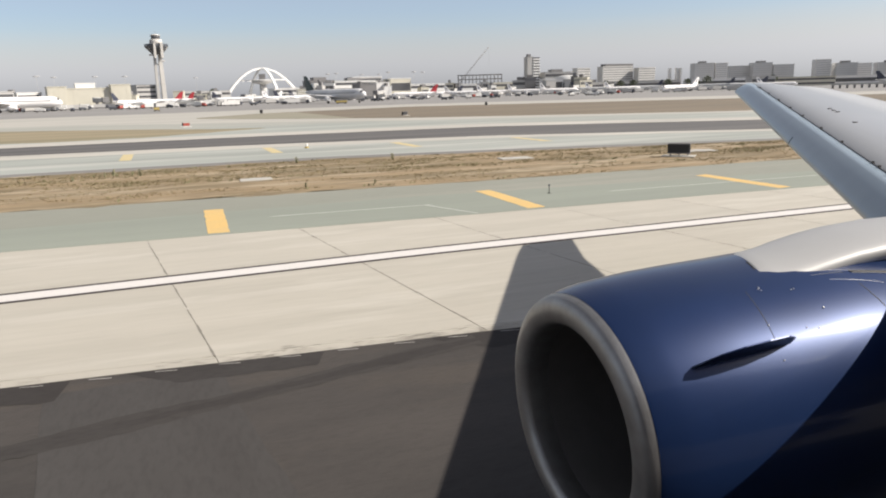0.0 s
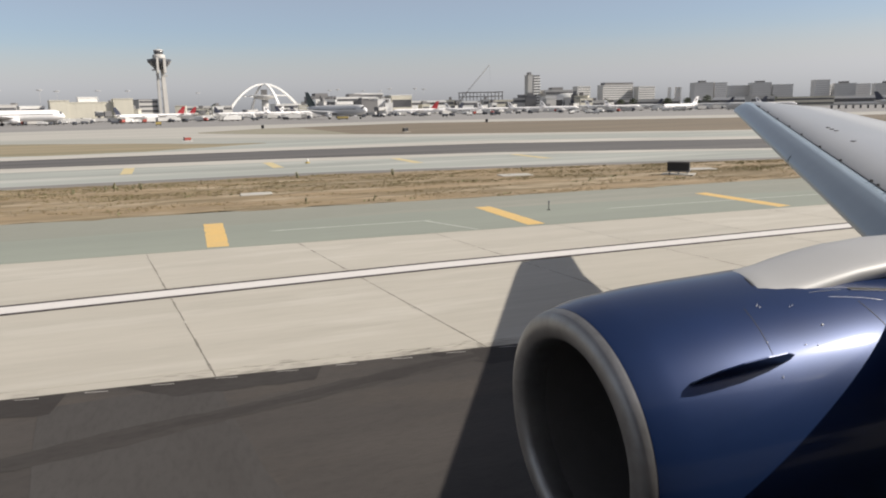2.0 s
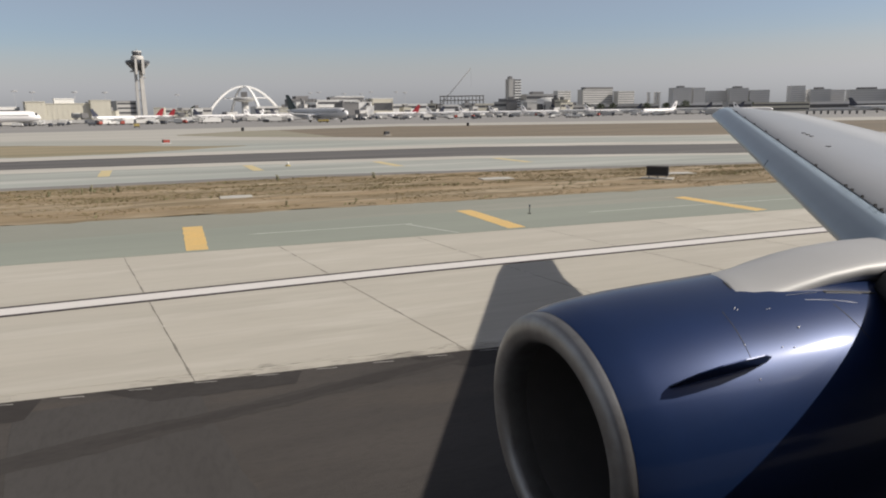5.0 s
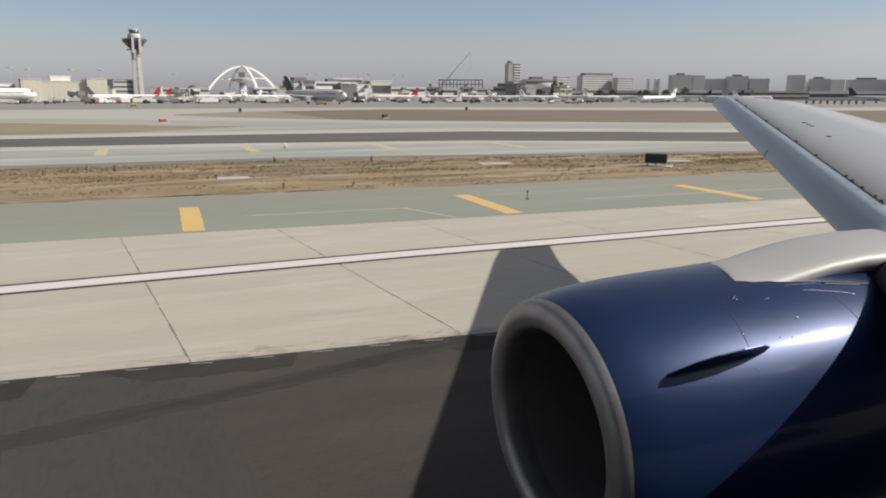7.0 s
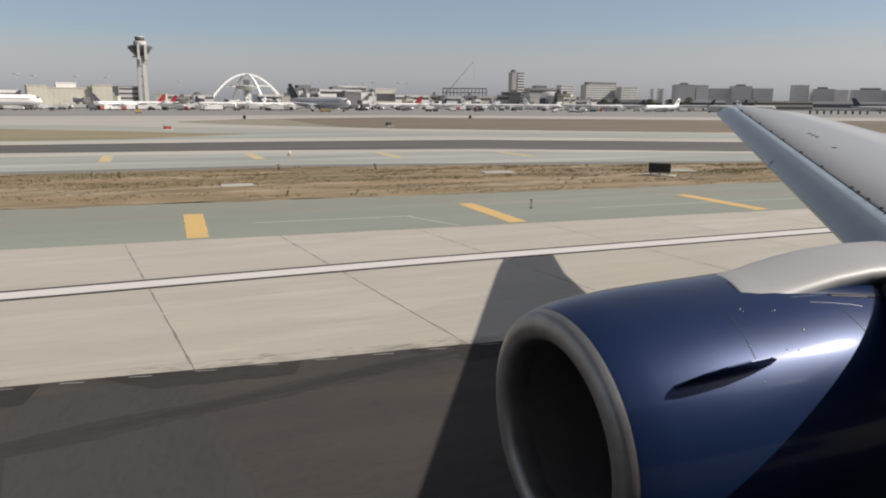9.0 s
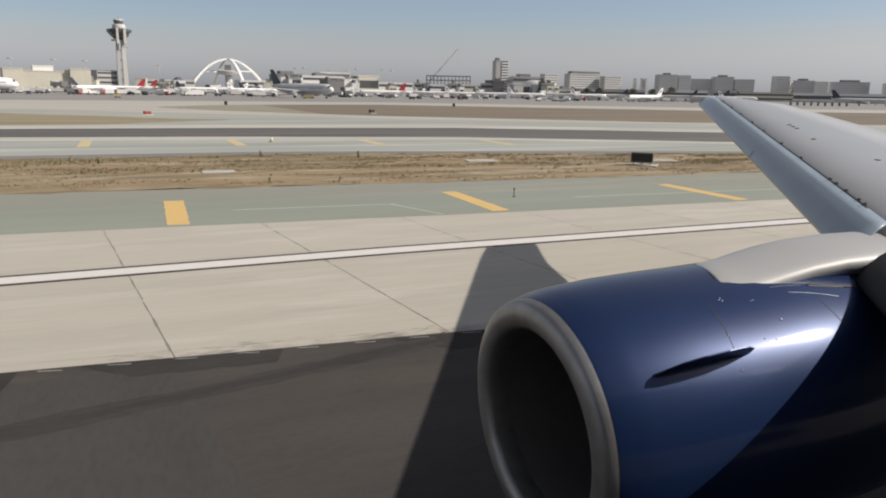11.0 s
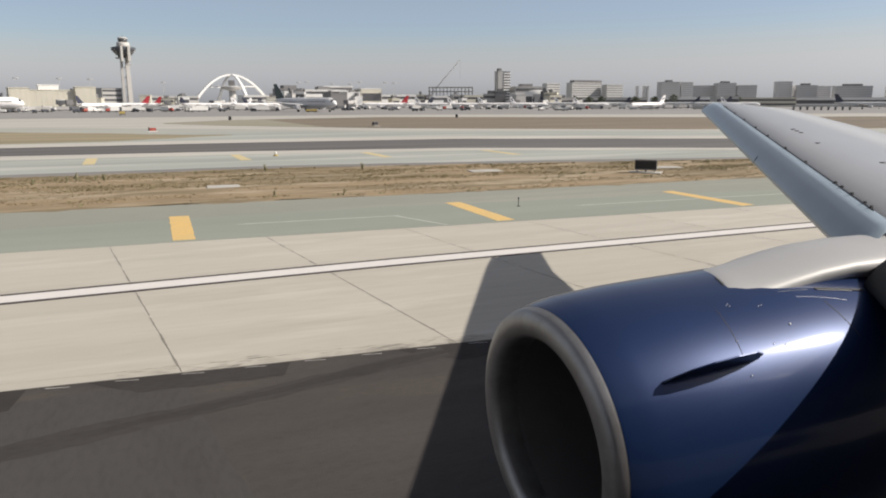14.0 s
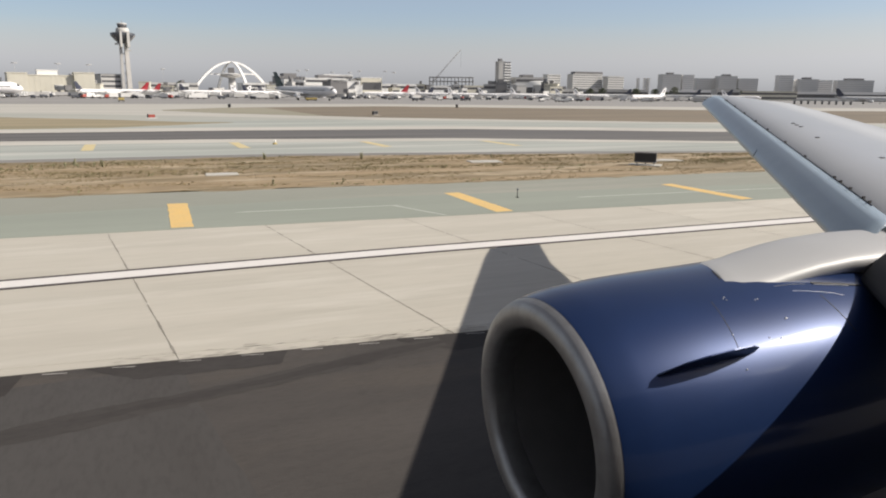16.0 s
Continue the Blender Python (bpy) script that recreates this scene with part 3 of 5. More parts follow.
# three small vents on the wing top
for i in range(3):
    p = Vector((11.98 - 0.15 * i, 10.36 - 0.22 * i, 0))
    le, te = wing_frame(p.y)
    back, up = slat_size(p.y)
    nose = le + Vector((back * 0.88, 0, up * 0.68))
    c = te.x - nose.x
    a = (p.x - nose.x) / c
    h = float(np.interp(a, [q[0] for q in AIRFOIL[:11]], [q[1] for q in AIRFOIL[:11]]))
    z = nose.z + (te.z - nose.z) * a + h * c * (0.95 - 0.028 * (TIP.y - p.y))
    box("wing_vent", p.x - 0.035, p.x + 0.035, p.y - 0.022, p.y + 0.022, z - 0.02, z + 0.01, SEAM_SHADE, wing_ob, "small dark vent")

for p in (Vector((10.75, 8.77, 0)), Vector((9.96, 7.01, 0)), Vector((9.79, 6.71, 0))):
    le, te = wing_frame(p.y)
    back, up = slat_size(p.y)
    nose = le + Vector((back * 0.88, 0, up * 0.68))
    c = te.x - nose.x
    a = (p.x - nose.x) / c
    h = float(np.interp(a, [q[0] for q in AIRFOIL[:11]], [q[1] for q in AIRFOIL[:11]]))
    z = nose.z + (te.z - nose.z) * a + h * c * (0.95 - 0.028 * (TIP.y - p.y))
    box("wing_vent", p.x - 0.032, p.x + 0.032, p.y - 0.028, p.y + 0.028, z - 0.02, z + 0.01, SEAM_SHADE, wing_ob, "small dark vent")

# fuselage shell round the cabin, with the one window that is looked through
CY, CZ, FR, FH = -1.74, 4.74, 1.88, 2.02    # the section stands taller than wide


def skin_ring(x, r, angs, grow=0.0):
    return [(x, CY + (r + grow) * math.cos(a), CZ + (r + grow) * FH / FR * math.sin(a)) for a in angs]


wa, wb = math.asin(-0.28 / FR), math.asin(0.5 / FR)
angs = [wa + (wb - wa) * i / 4 for i in range(5)] + [wb + (2 * math.pi - (wb - wa)) * i / 44 for i in range(1, 44)]
xs = [-14.5, -13.5, -11, -6, -0.2, 0.55, 6, 14, 22, 28, 33]
rs = [0.3, 0.95, 1.6, FR, FR, FR, FR, FR, FR, 1.4, 0.4]
verts, faces = [], []
na = len(angs)
for grow in (0.0, -0.045):
    for x, r in zip(xs, rs):
        verts += skin_ring(x, r, angs, grow)
nx = len(xs)
for layer in (0, 1):
    o = layer * nx * na
    for i in range(nx - 1):
        for j in range(na):
            if i == 4 and j < 4:
                continue
            k = (j + 1) % na
            f = (o + i * na + j, o + i * na + k, o + (i + 1) * na + k, o + (i + 1) * na + j)
            faces.append(f if layer else f[::-1])
    for i in (0, nx - 1):
        faces.append(tuple(o + i * na + j for j in range(na)))
o = nx * na
for i, j, i2, j2 in [(4, j, 4, j + 1) for j in range(4)] + [(5, j, 5, j + 1) for j in range(4)] + [(4, 0, 5, 0), (4, 4, 5, 4)]:
    faces.append((i * na + j, i2 * na + j2, o + i2 * na + j2, o + i * na + j))
mesh_ob("fuselage", verts, faces, SKIN, plane, "unseen fuselage shell, made dark blue to dim the cowl's reflections, with one open cabin window", True)
# belly fairing under the wing root, unseen, added to cut the cowl's bright reflection
loft("belly_fairing", [[(x, CY + 1.75 * k * math.cos(a), 3.35 + 1.3 * k * math.sin(a)) for a in [2 * math.pi * i / 24 for i in range(24)]]
                       for x, k in ((0.5, 0.35), (2.0, 0.75), (4.5, 0.98), (8.0, 1.0), (13.0, 1.0), (16.0, 0.8), (18.0, 0.4))], SKIN, plane, "dark blue belly fairing")
# landing gear that carries the airliner
for gx, gy, r in ((12.0, 1.6, 0.55), (12.0, -5.1, 0.55), (-9.0, CY, 0.4)):
    leg = rod("gear_leg", (gx, gy, r), (gx, CY + (gy - CY) * 0.6, 3.3), 0.14, CORE, plane, "metal landing gear leg")
    for side in (-0.32, 0.32):
        lathe("wheel", [(-0.16, r * 0.5), (-0.16, r * 0.92), (-0.08, r), (0.08, r), (0.16, r * 0.92), (0.16, r * 0.5)], SEAM_SHADE, leg, "black rubber wheel", 28, at=(0, 0, 0), close_ends=True).matrix_basis = pose(gx, gy + side, r, 0, 0, 90)

# ---- far side: tower, terminals, parked aircraft ----
PALE_WALL = material("pale_rendered_wall", (0.6, 0.57, 0.48), 0.85, vary=0.3, scale=0.05)
GREY_WALL = material("grey_concrete_wall", (0.48, 0.47, 0.455), 0.85, vary=0.3, scale=0.04)
DARK_WALL = material("dark_metal_cladding", (0.2, 0.195, 0.195), 0.7, vary=0.3, scale=0.08)
TOWER_WALL = material("tower_concrete", (0.58, 0.56, 0.53), 0.85, vary=0.3, scale=0.06)
WHITE_WALL = material("white_rendered_wall", (0.8, 0.79, 0.77), 0.8, vary=0.25, scale=0.05)
HOTEL_GLASS = material("hotel_window_strip", (0.22, 0.22, 0.225), 0.4, vary=0.3, scale=0.1)
HOTEL_WALL = material("hotel_facade", (0.64, 0.63, 0.61), 0.85, vary=0.2, scale=0.04)
GLASS = material("dark_window_glass", (0.1, 0.1, 0.105), 0.15, vary=0.3, scale=0.1)
# both office colours are raised to hold the haze of distance
OFFICE = material("office_facade_with_haze", (0.6, 0.595, 0.59), 0.6, vary=0.25, scale=0.02)
OFFICE_PALE = material("pale_office_with_haze", (0.74, 0.73, 0.72), 0.7, vary=0.2, scale=0.02)
STEEL = material("structural_steel", (0.25, 0.24, 0.23), 0.6, vary=0.2, scale=0.3)
ARCH_WHITE = material("arch_white_paint", (0.86, 0.85, 0.83), 0.6, vary=0.15, scale=0.1)
JET_WHITE = material("aircraft_white", (0.9, 0.88, 0.87), 0.35, vary=0.1, scale=0.2)
JET_GREY = material("aircraft_grey", (0.66, 0.66, 0.67), 0.35, vary=0.15, scale=0.2)
JET_SILVER = material("aircraft_silver", (0.6, 0.6, 0.6), 0.4, vary=0.1, scale=0.2)
TAIL_RED = material("tail_red", (0.42, 0.04, 0.05), 0.4, vary=0.2, scale=0.4)
TAIL_NAVY = material("tail_navy", (0.04, 0.045, 0.07), 0.4, vary=0.2, scale=0.4)
TAIL_GREEN = material("tail_dark_green", (0.03, 0.05, 0.05), 0.4, vary=0.2, scale=0.4)
RUBBER = material("black_rubber", (0.025, 0.025, 0.025), 0.85, vary=0.2, scale=5)
TRUCK_WHITE = material("truck_white", (0.68, 0.67, 0.65), 0.5, vary=0.2, scale=1)
TRUCK_RED = material("truck_red", (0.35, 0.07, 0.05), 0.5, vary=0.2, scale=1)
TRUCK_YELLOW = material("truck_yellow", (0.48, 0.37, 0.13), 0.5, vary=0.2, scale=1)
TRUCK_DARK = material("truck_dark", (0.07, 0.075, 0.09), 0.5, vary=0.2, scale=1)
SIGN_BLACK = material("sign_black", (0.02, 0.02, 0.022), 0.6, vary=0.2, scale=3)
LEAF = material("tree_foliage", (0.1, 0.115, 0.075), 0.8, vary=0.5, scale=0.6, tint=(0.07, 0.085, 0.05))
BARK = material("tree_bark", (0.12, 0.09, 0.065), 0.9, vary=0.4, scale=2)


# window colour paled to hold the haze before the far offices
OFFICE_GLASS = material("office_glass_with_haze", (0.5, 0.5, 0.505), 0.5, vary=0.2, scale=0.05)


def site(bearing, dist):
    a = radians(bearing)
    return dist * math.sin(a), dist * math.cos(a)


def building(name, bearing, dist, w, h, deep, mat, label, floors=0, turn=18.0, piers=0, roof=None, glass=GLASS, plant=0.0):
    """A building whose long face looks back along its bearing: wall, roof slab, window rows set into the face, piers."""
    x, y = site(bearing, dist)
    t = thing(name, label, "building", (x, y, 0), -bearing + turn)
    wall = box("wall", -w / 2, w / 2, 0, deep, 0, h, mat, t)
    box("roof", -w / 2 - 0.3, w / 2 + 0.3, -0.3, deep + 0.3, h, h + 0.7, roof or mat, t)
    if plant:
        box("plant_room", -w * plant / 2, w * plant / 2, deep * 0.25, deep * 0.8, h + 0.7, h + 4.2, roof or DARK_WALL, t, "rooftop plant room")
    for f in range(floors):
        z = h * (f + 0.35) / floors
        box("window_band", -w / 2 + 0.6, w / 2 - 0.6, -0.12, 0.3, z, z + h / floors * 0.42, glass, wall, "dark band of windows")
        box("window_band", w / 2 - 0.3, w / 2 + 0.12, 0.6, deep - 0.6, z, z + h / floors * 0.42, glass, wall, "dark band of windows")
    for i in range(piers):
        px = -w / 2 + w * (i + 0.5) / piers
        box("pier", px - w / piers * 0.2, px + w / piers * 0.2, -0.08, 0.1, 0, h - 0.5, mat, wall)
    return t


TOWER_GLASS = material("tinted_tower_glass", (0.09, 0.095, 0.105), 0.25, vary=0.3, scale=0.3)


# control tower with a flared cab on a tall split shaft
def control_tower(bearing, dist):
    x, y = site(bearing, dist)
    t = thing("control_tower", "tall concrete airport control tower with a dark flared cab", "control tower", (x, y, 0), -bearing + 8)
    loft("shaft", [[(0.8, -3, z), (6.2 - z * 0.02, -3, z), (6.2 - z * 0.02, 3, z), (0.8, 3, z)] for z in (0, 30, 66)], TOWER_WALL, t, smooth=False)
    loft("stair_shaft", [[(-5.6 + z * 0.012, -2, z), (-2.0, -2, z), (-2.0, 2, z), (-5.6 + z * 0.012, 2, z)] for z in (0, 30, 66)], GREY_WALL, t, smooth=False)
    for z in (12, 24, 36, 48):
        box("tie_beam", -2.2, 1.0, -0.8, 0.8, z, z + 1.2, GREY_WALL, t)
    for z, xa, xb in ((59.5, -9.5, -1.0), (52.0, 1.5, 8.0), (57.0, 3.0, 6.5)):
        box("platform", xa, xb, -3.4, 3.4, z, z + 1.6, GREY_WALL, t, "cantilevered platform")
    cab = lathe("cab_base", [(61.0, 6.0), (64.0, 8.6), (70.0, 14.2), (73.2, 14.6), (74.2, 9.0)], TOWER_GLASS, t, "flared dark glazed cab storey", 10, "z", close_ends=True)
    for i in range(10):
        a = 2 * math.pi * i / 10
        rod("cab_mullion", (8.6 * math.cos(a), 8.6 * math.sin(a), 64.0), (14.3 * math.cos(a), 14.3 * math.sin(a), 70.2), 0.22, TOWER_WALL, cab, n=5)
    for x0, x1 in ((-5.4, -3.0), (2.6, 5.6)):
        box("pilaster", x0, x1, -14.9, -3.0, 56.0, 74.4, TOWER_WALL, t, "pale concrete fin carrying the cab")
    lathe("cab_ring", [(74.0, 7.6), (74.6, 8.0), (78.6, 7.4), (79.4, 6.6)], TOWER_WALL, t, "white ring storey", 10, "z", close_ends=True)
    lathe("cab_glass", [(79.3, 5.0), (83.8, 6.0)], GLASS, t, "dark lookout glazing", 10, "z", close_ends=True)
    lathe("cab_roof", [(83.8, 6.2), (84.8, 5.8), (85.6, 3.5)], TOWER_WALL, t, "white roof cap", 10, "z", close_ends=True)
    rod("antenna", (0, 0, 85.6), (0, 0, 89), 0.2, STEEL, t, n=5)
    return t


control_tower(-0.5, 1000)


# restaurant under two crossing parabolic arches
def arch_restaurant(bearing, dist):
    x, y = site(bearing, dist)
    t = thing("arch_restaurant", "white crossing parabolic arches over a round raised restaurant", "landmark building", (x, y, 0), -bearing)
    for turn, half, k in ((22, 54.0, 0.78), (-66, 50.0, 0.6)):
        q = Matrix.Rotation(radians(turn), 3, "Z")
        rings = []
        for i in range(33):
            u = -1 + i / 16
            p = Vector((u * half, 0, 40.5 * (1 - abs(u) ** 2.0)))
            up = Vector((u * 2.0 * 40.5 / half, 0, 1)).normalized()
            w, h = k * (1.8 + 0.9 * abs(u)), k * (1.25 + 1.1 * abs(u) ** 2)
            rings.append([q @ (p + up * a * h + Vector((0, b * w, 0))) for a, b in ((-1, -1), (-1, 1), (1, 1), (1, -1))])
        loft("arch", rings, ARCH_WHITE, t, "white parabolic arch", smooth=False)
    lathe("dining_ring", [(20.5, 4.0), (22.5, 13.0), (24.8, 14.5), (25.6, 14.0)], GREY_WALL, t, "round raised dining storey", 28, "z", close_ends=True)
    lathe("ring_beam", [(24.9, 27.0), (25.0, 27.8), (26.0, 27.8), (26.1, 27.0), (24.9, 27.0)], ARCH_WHITE, t, "thin white ring beam", 40, "z")
    lathe("core", [(0, 5.0), (21, 4.2)], GREY_WALL, t, "central core", 16, "z", close_ends=True)
    box("lift_house", -4.5, 3.5, -4, 4, 25.6, 33.5, DARK_WALL, t, "dark rooftop lift house")
    lathe("base_wall", [(0, 32), (6, 32)], WHITE_WALL, t, "low round screen wall", 36, "z", close_ends=True)
    return t


arch_restaurant(6.85, 975)

# beige cargo hall and neighbours
building("cargo_hall", -7.3, 640, 13.5, 16.3, 24, PALE_WALL, "beige cargo hall end block", piers=4, turn=4.0)
building("cargo_hall", -5.25, 642, 33.5, 14.8, 24, PALE_WALL, "long beige cargo hall with a flat roof", piers=9, turn=4.0)
building("cargo_hall", -3.2, 640, 14.6, 17.2, 24, PALE_WALL, "beige cargo hall end block with a white corner", piers=3, turn=4.0)
building("roof_house", -5.5, 660, 14.5, 19.0, 14, WHITE_WALL, "white-roofed penthouse over a dark window band", floors=1, turn=4.0)
building("low_hall", -11.2, 640, 30, 13.5, 20, GREY_WALL, "low grey airport hall", floors=2)
building("low_hall", -9.0, 660, 18, 12.5, 20, WHITE_WALL, "low white airport hall", floors=2)
building("terminal", -1.5, 1000, 24, 23, 25, GREY_WALL, "grey terminal wing with window bands", floors=4, roof=DARK_WALL)
building("terminal", 2.6, 900, 60, 12.5, 25, GREY_WALL, "long low grey terminal pier", floors=2)
building("terminal", 8.9, 900, 40, 13.5, 25, WHITE_WALL, "low white terminal pier", floors=2)
building("terminal", 11.3, 860, 31, 21.0, 25, DARK_WALL, "dark clad terminal block", floors=3, plant=0.5)
building("terminal", 13.9, 870, 50, 19.8, 25, WHITE_WALL, "white terminal block with window bands", floors=3, plant=0.3)
building("terminal", 14.85, 900, 37, 24.5, 25, GREY_WALL, "tall grey terminal block", floors=4, roof=WHITE_WALL)
building("hangar", 14.9, 760, 17.5, 14.5, 30, DARK_WALL, "dark clad hangar with a flat roof")
building("hangar", 17.45, 820, 24, 20.2, 30, PALE_WALL, "pale hangar with a broad fascia", floors=1, roof=WHITE_WALL)
building("hangar", 16.05, 800, 15, 16.0, 30, WHITE_WALL, "white hangar beside a dark one", roof=WHITE_WALL)
building("terminal", 19.7, 880, 48, 14.0, 25, WHITE_WALL, "low white terminal pier with windows", floors=2)
building("terminal", 22.3, 1080, 70, 14.0, 25, GREY_WALL, "long grey terminal roof line", floors=2)
building("terminal", 26.3, 980, 60, 14.0, 25, PALE_WALL, "low pale terminal pier behind aircraft", floors=2)
building("terminal", 29.85, 1000, 39, 26.0, 30, GREY_WALL, "grey terminal with flat roof and window bands", floors=3, plant=0.4)
building("terminal", 31.6, 980, 40, 14.0, 30, DARK_WALL, "low dark terminal pier", floors=2)

# small roof-top and pier-side buildings that break the skyline
rb = random.Random(21)
for i in range(60):
    b = rb.uniform(-12, 33)
    if -1.4 < b < 0.3 or 4.2 < b < 9.6:
        continue
    m, c = rb.choice(((WHITE_WALL, "white"), (WHITE_WALL, "white"), (PALE_WALL, "beige"), (GREY_WALL, "grey"), (DARK_WALL, "dark")))
    building("service_building", b, rb.uniform(790, 850), rb.uniform(6, 20), rb.uniform(8, 17.5), 12, m, "small " + c + " airport service building by the piers", turn=rb.uniform(-20, 40), floors=rb.choice((0, 1, 2)), plant=rb.choice((0, 0.3, 0.5)))

# curved white roof in front of it
x, y = site(30.5, 960)
t = thing("vaulted_hall", "small hall with a curved white roof", "building", (x, y, 0), -30.5)
loft("roof", [[(17 * math.cos(math.pi * i / 12), yy, 15.5 + 6.0 * math.sin(math.pi * i / 12)) for i in range(13)] for yy in (0, 24)], WHITE_WALL, t)
box("wall", -16.8, 16.8, 0.4, 23.6, 0, 15.6, GREY_WALL, t)

# steel frame under construction, with a crane
x, y = site(23.7, 1000)
t = thing("steel_frame", "unfinished building of bare steel columns and beams", "construction", (x, y, 0), -23.7)
for i in range(13):
    for dy in (0, 14):
        box("column", -30 + 5 * i - 0.45, -30 + 5 * i + 0.45, dy, dy + 0.9, 0, 26, STEEL, t)
for z in (13, 19.5, 25.2):
    for dy in (0, 14):
        box("beam", -30.8, 30.8, dy - 0.2, dy + 1.1, z, z + 1.1, STEEL, t)
box("deck", -30.8, 30.8, 1.1, 13.8, 13.2, 13.8, GREY_WALL, t, "pale concrete deck")
x, y = site(22.5, 1010)
t = thing("crane", "lattice crawler crane with its boom raised", "crane", (x, y, 0), -22.5)
box("crane_body", -25, -16, -2.5, 2.5, 1.2, 5, TRUCK_YELLOW, t)
for s in (-3, 1.6):
    box("crawler", -25.5, -15.5, s, s + 1.4, 0, 1.4, RUBBER, t, "black crawler track")
A, B = Vector((-18, 0, 4)), Vector((34, 0, 63))
side = Vector((0, 1, 0))
nrm = (B - A).cross(side).normalized()
cs = [(A + side * p + nrm * q, B + side * p * 0.4 + nrm * q * 0.4) for p in (-0.9, 0.9) for q in (-0.9, 0.9)]
for a, b in cs:
    rod("boom_chord", a, b, 0.16, STEEL, t, n=4)
for i in range(14):
    for m, n in ((0, 1), (1, 3), (3, 2), (2, 0)):
        rod("boom_lacing", cs[m][0].lerp(cs[m][1], i / 14), cs[n][0].lerp(cs[n][1], (i + 1) / 14), 0.1, STEEL, t, n=3)
rod("hoist_rope", B, B + Vector((0.3, 0, -25)), 0.06, RUBBER, t, n=4)

# office slab of many floors, with pale spandrels
t = building("office_block", 27.65, 1000, 8.0, 47.0, 16, GREY_WALL, "tall office block, dark on one side, with pale floor bands", plant=0.5)
for f in range(12):
    box("floor_band", 4.0, 13.2, -0.6, 16, 3 + f * 3.65, 5.0 + f * 3.65, WHITE_WALL, t, "pale floor band")
    box("window_band", 4.0, 12.9, -0.3, 15.7, 5.0 + f * 3.65, 6.65 + f * 3.65, GLASS, t, "dark band of windows")
# hotels, and offices whose haze is put into facade and glass colours
building("hotel", 31.75, 1300, 27, 37.5, 15, HOTEL_WALL, "pale hotel slab with vertical window strips", floors=9, piers=4, turn=34.0, glass=HOTEL_GLASS)
building("hotel", 34.3, 1300, 60, 38.5, 18, HOTEL_WALL, "broad pale hotel slab with vertical window strips", floors=10, piers=15, turn=34.0, glass=HOTEL_GLASS)
building("rooftop_house", 34.4, 1302, 57, 42.4, 14, DARK_WALL, "dark roof storey above the hotel", turn=34.0)
building("hotel", 36.45, 1310, 33, 35.0, 16, HOTEL_WALL, "pale hotel slab with vertical window strips", floors=9, piers=8, turn=34.0, glass=HOTEL_GLASS)
for b in (38.15, 38.65, 38.9):
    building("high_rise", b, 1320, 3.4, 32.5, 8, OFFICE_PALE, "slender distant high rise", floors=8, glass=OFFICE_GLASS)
# one tower as two blocks: a darker shaded face, a paler lit side
building("office_tower", 40.55, 1500, 37, 44.0, 30, OFFICE, "office tower, its darker colour standing for the shaded face", floors=11, plant=0.3, glass=OFFICE_GLASS)
building("office_tower", 41.72, 1512, 23, 43.4, 30, OFFICE_PALE, "paler block standing for the lit side of the office tower beside it", floors=11, glass=OFFICE_GLASS)
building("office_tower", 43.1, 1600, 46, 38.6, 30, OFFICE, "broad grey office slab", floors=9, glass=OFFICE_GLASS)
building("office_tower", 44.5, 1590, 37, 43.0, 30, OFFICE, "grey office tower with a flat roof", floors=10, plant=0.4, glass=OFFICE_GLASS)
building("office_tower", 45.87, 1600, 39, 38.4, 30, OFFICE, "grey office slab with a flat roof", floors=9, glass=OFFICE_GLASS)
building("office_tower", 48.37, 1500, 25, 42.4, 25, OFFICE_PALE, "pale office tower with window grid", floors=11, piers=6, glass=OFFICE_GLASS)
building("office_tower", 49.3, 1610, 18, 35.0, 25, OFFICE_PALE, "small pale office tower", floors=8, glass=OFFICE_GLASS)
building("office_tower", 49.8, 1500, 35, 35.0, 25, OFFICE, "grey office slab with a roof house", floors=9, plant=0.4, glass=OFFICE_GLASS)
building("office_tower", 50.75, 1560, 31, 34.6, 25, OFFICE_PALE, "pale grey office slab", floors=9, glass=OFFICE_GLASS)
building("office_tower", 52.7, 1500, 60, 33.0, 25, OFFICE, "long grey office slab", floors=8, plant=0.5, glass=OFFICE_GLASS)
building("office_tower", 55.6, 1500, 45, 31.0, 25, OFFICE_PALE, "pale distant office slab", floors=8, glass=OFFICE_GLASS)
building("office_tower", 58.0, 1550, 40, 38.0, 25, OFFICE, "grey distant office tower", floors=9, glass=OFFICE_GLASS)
building("parking_structure", 47.2, 900, 66, 9.4, 30, PALE_WALL, "long pale parking structure with open decks", floors=2, roof=PALE_WALL)
building("low_shed", 44.6, 820, 24, 10.8, 20, GREY_WALL, "grey shed with a flat roof", floors=1)
building("low_shed", 42.0, 1100, 80, 11.5, 20, OFFICE_PALE, "low pale warehouse with a flat roof", floors=1)
building("low_shed", 36.5, 1000, 90, 11.0, 20, GREY_WALL, "long low grey warehouse", floors=1)
building("low_shed", 52.0, 950, 110, 9.5, 20, OFFICE_PALE, "long low pale warehouse", floors=1)
x, y = site(50.8, 520)
t = thing("elevated_walkway", "low elevated roadway on dark piers", "bridge", (x, y, 0), -50.8)
box("deck", -17, 17, 0, 5, 2.0, 3.0, GREY_WALL, t)
for i in range(9):
    box("pier", -16 + 4 * i - 0.6, -16 + 4 * i + 0.6, 1, 4, 0, 2.0, DARK_WALL, t)


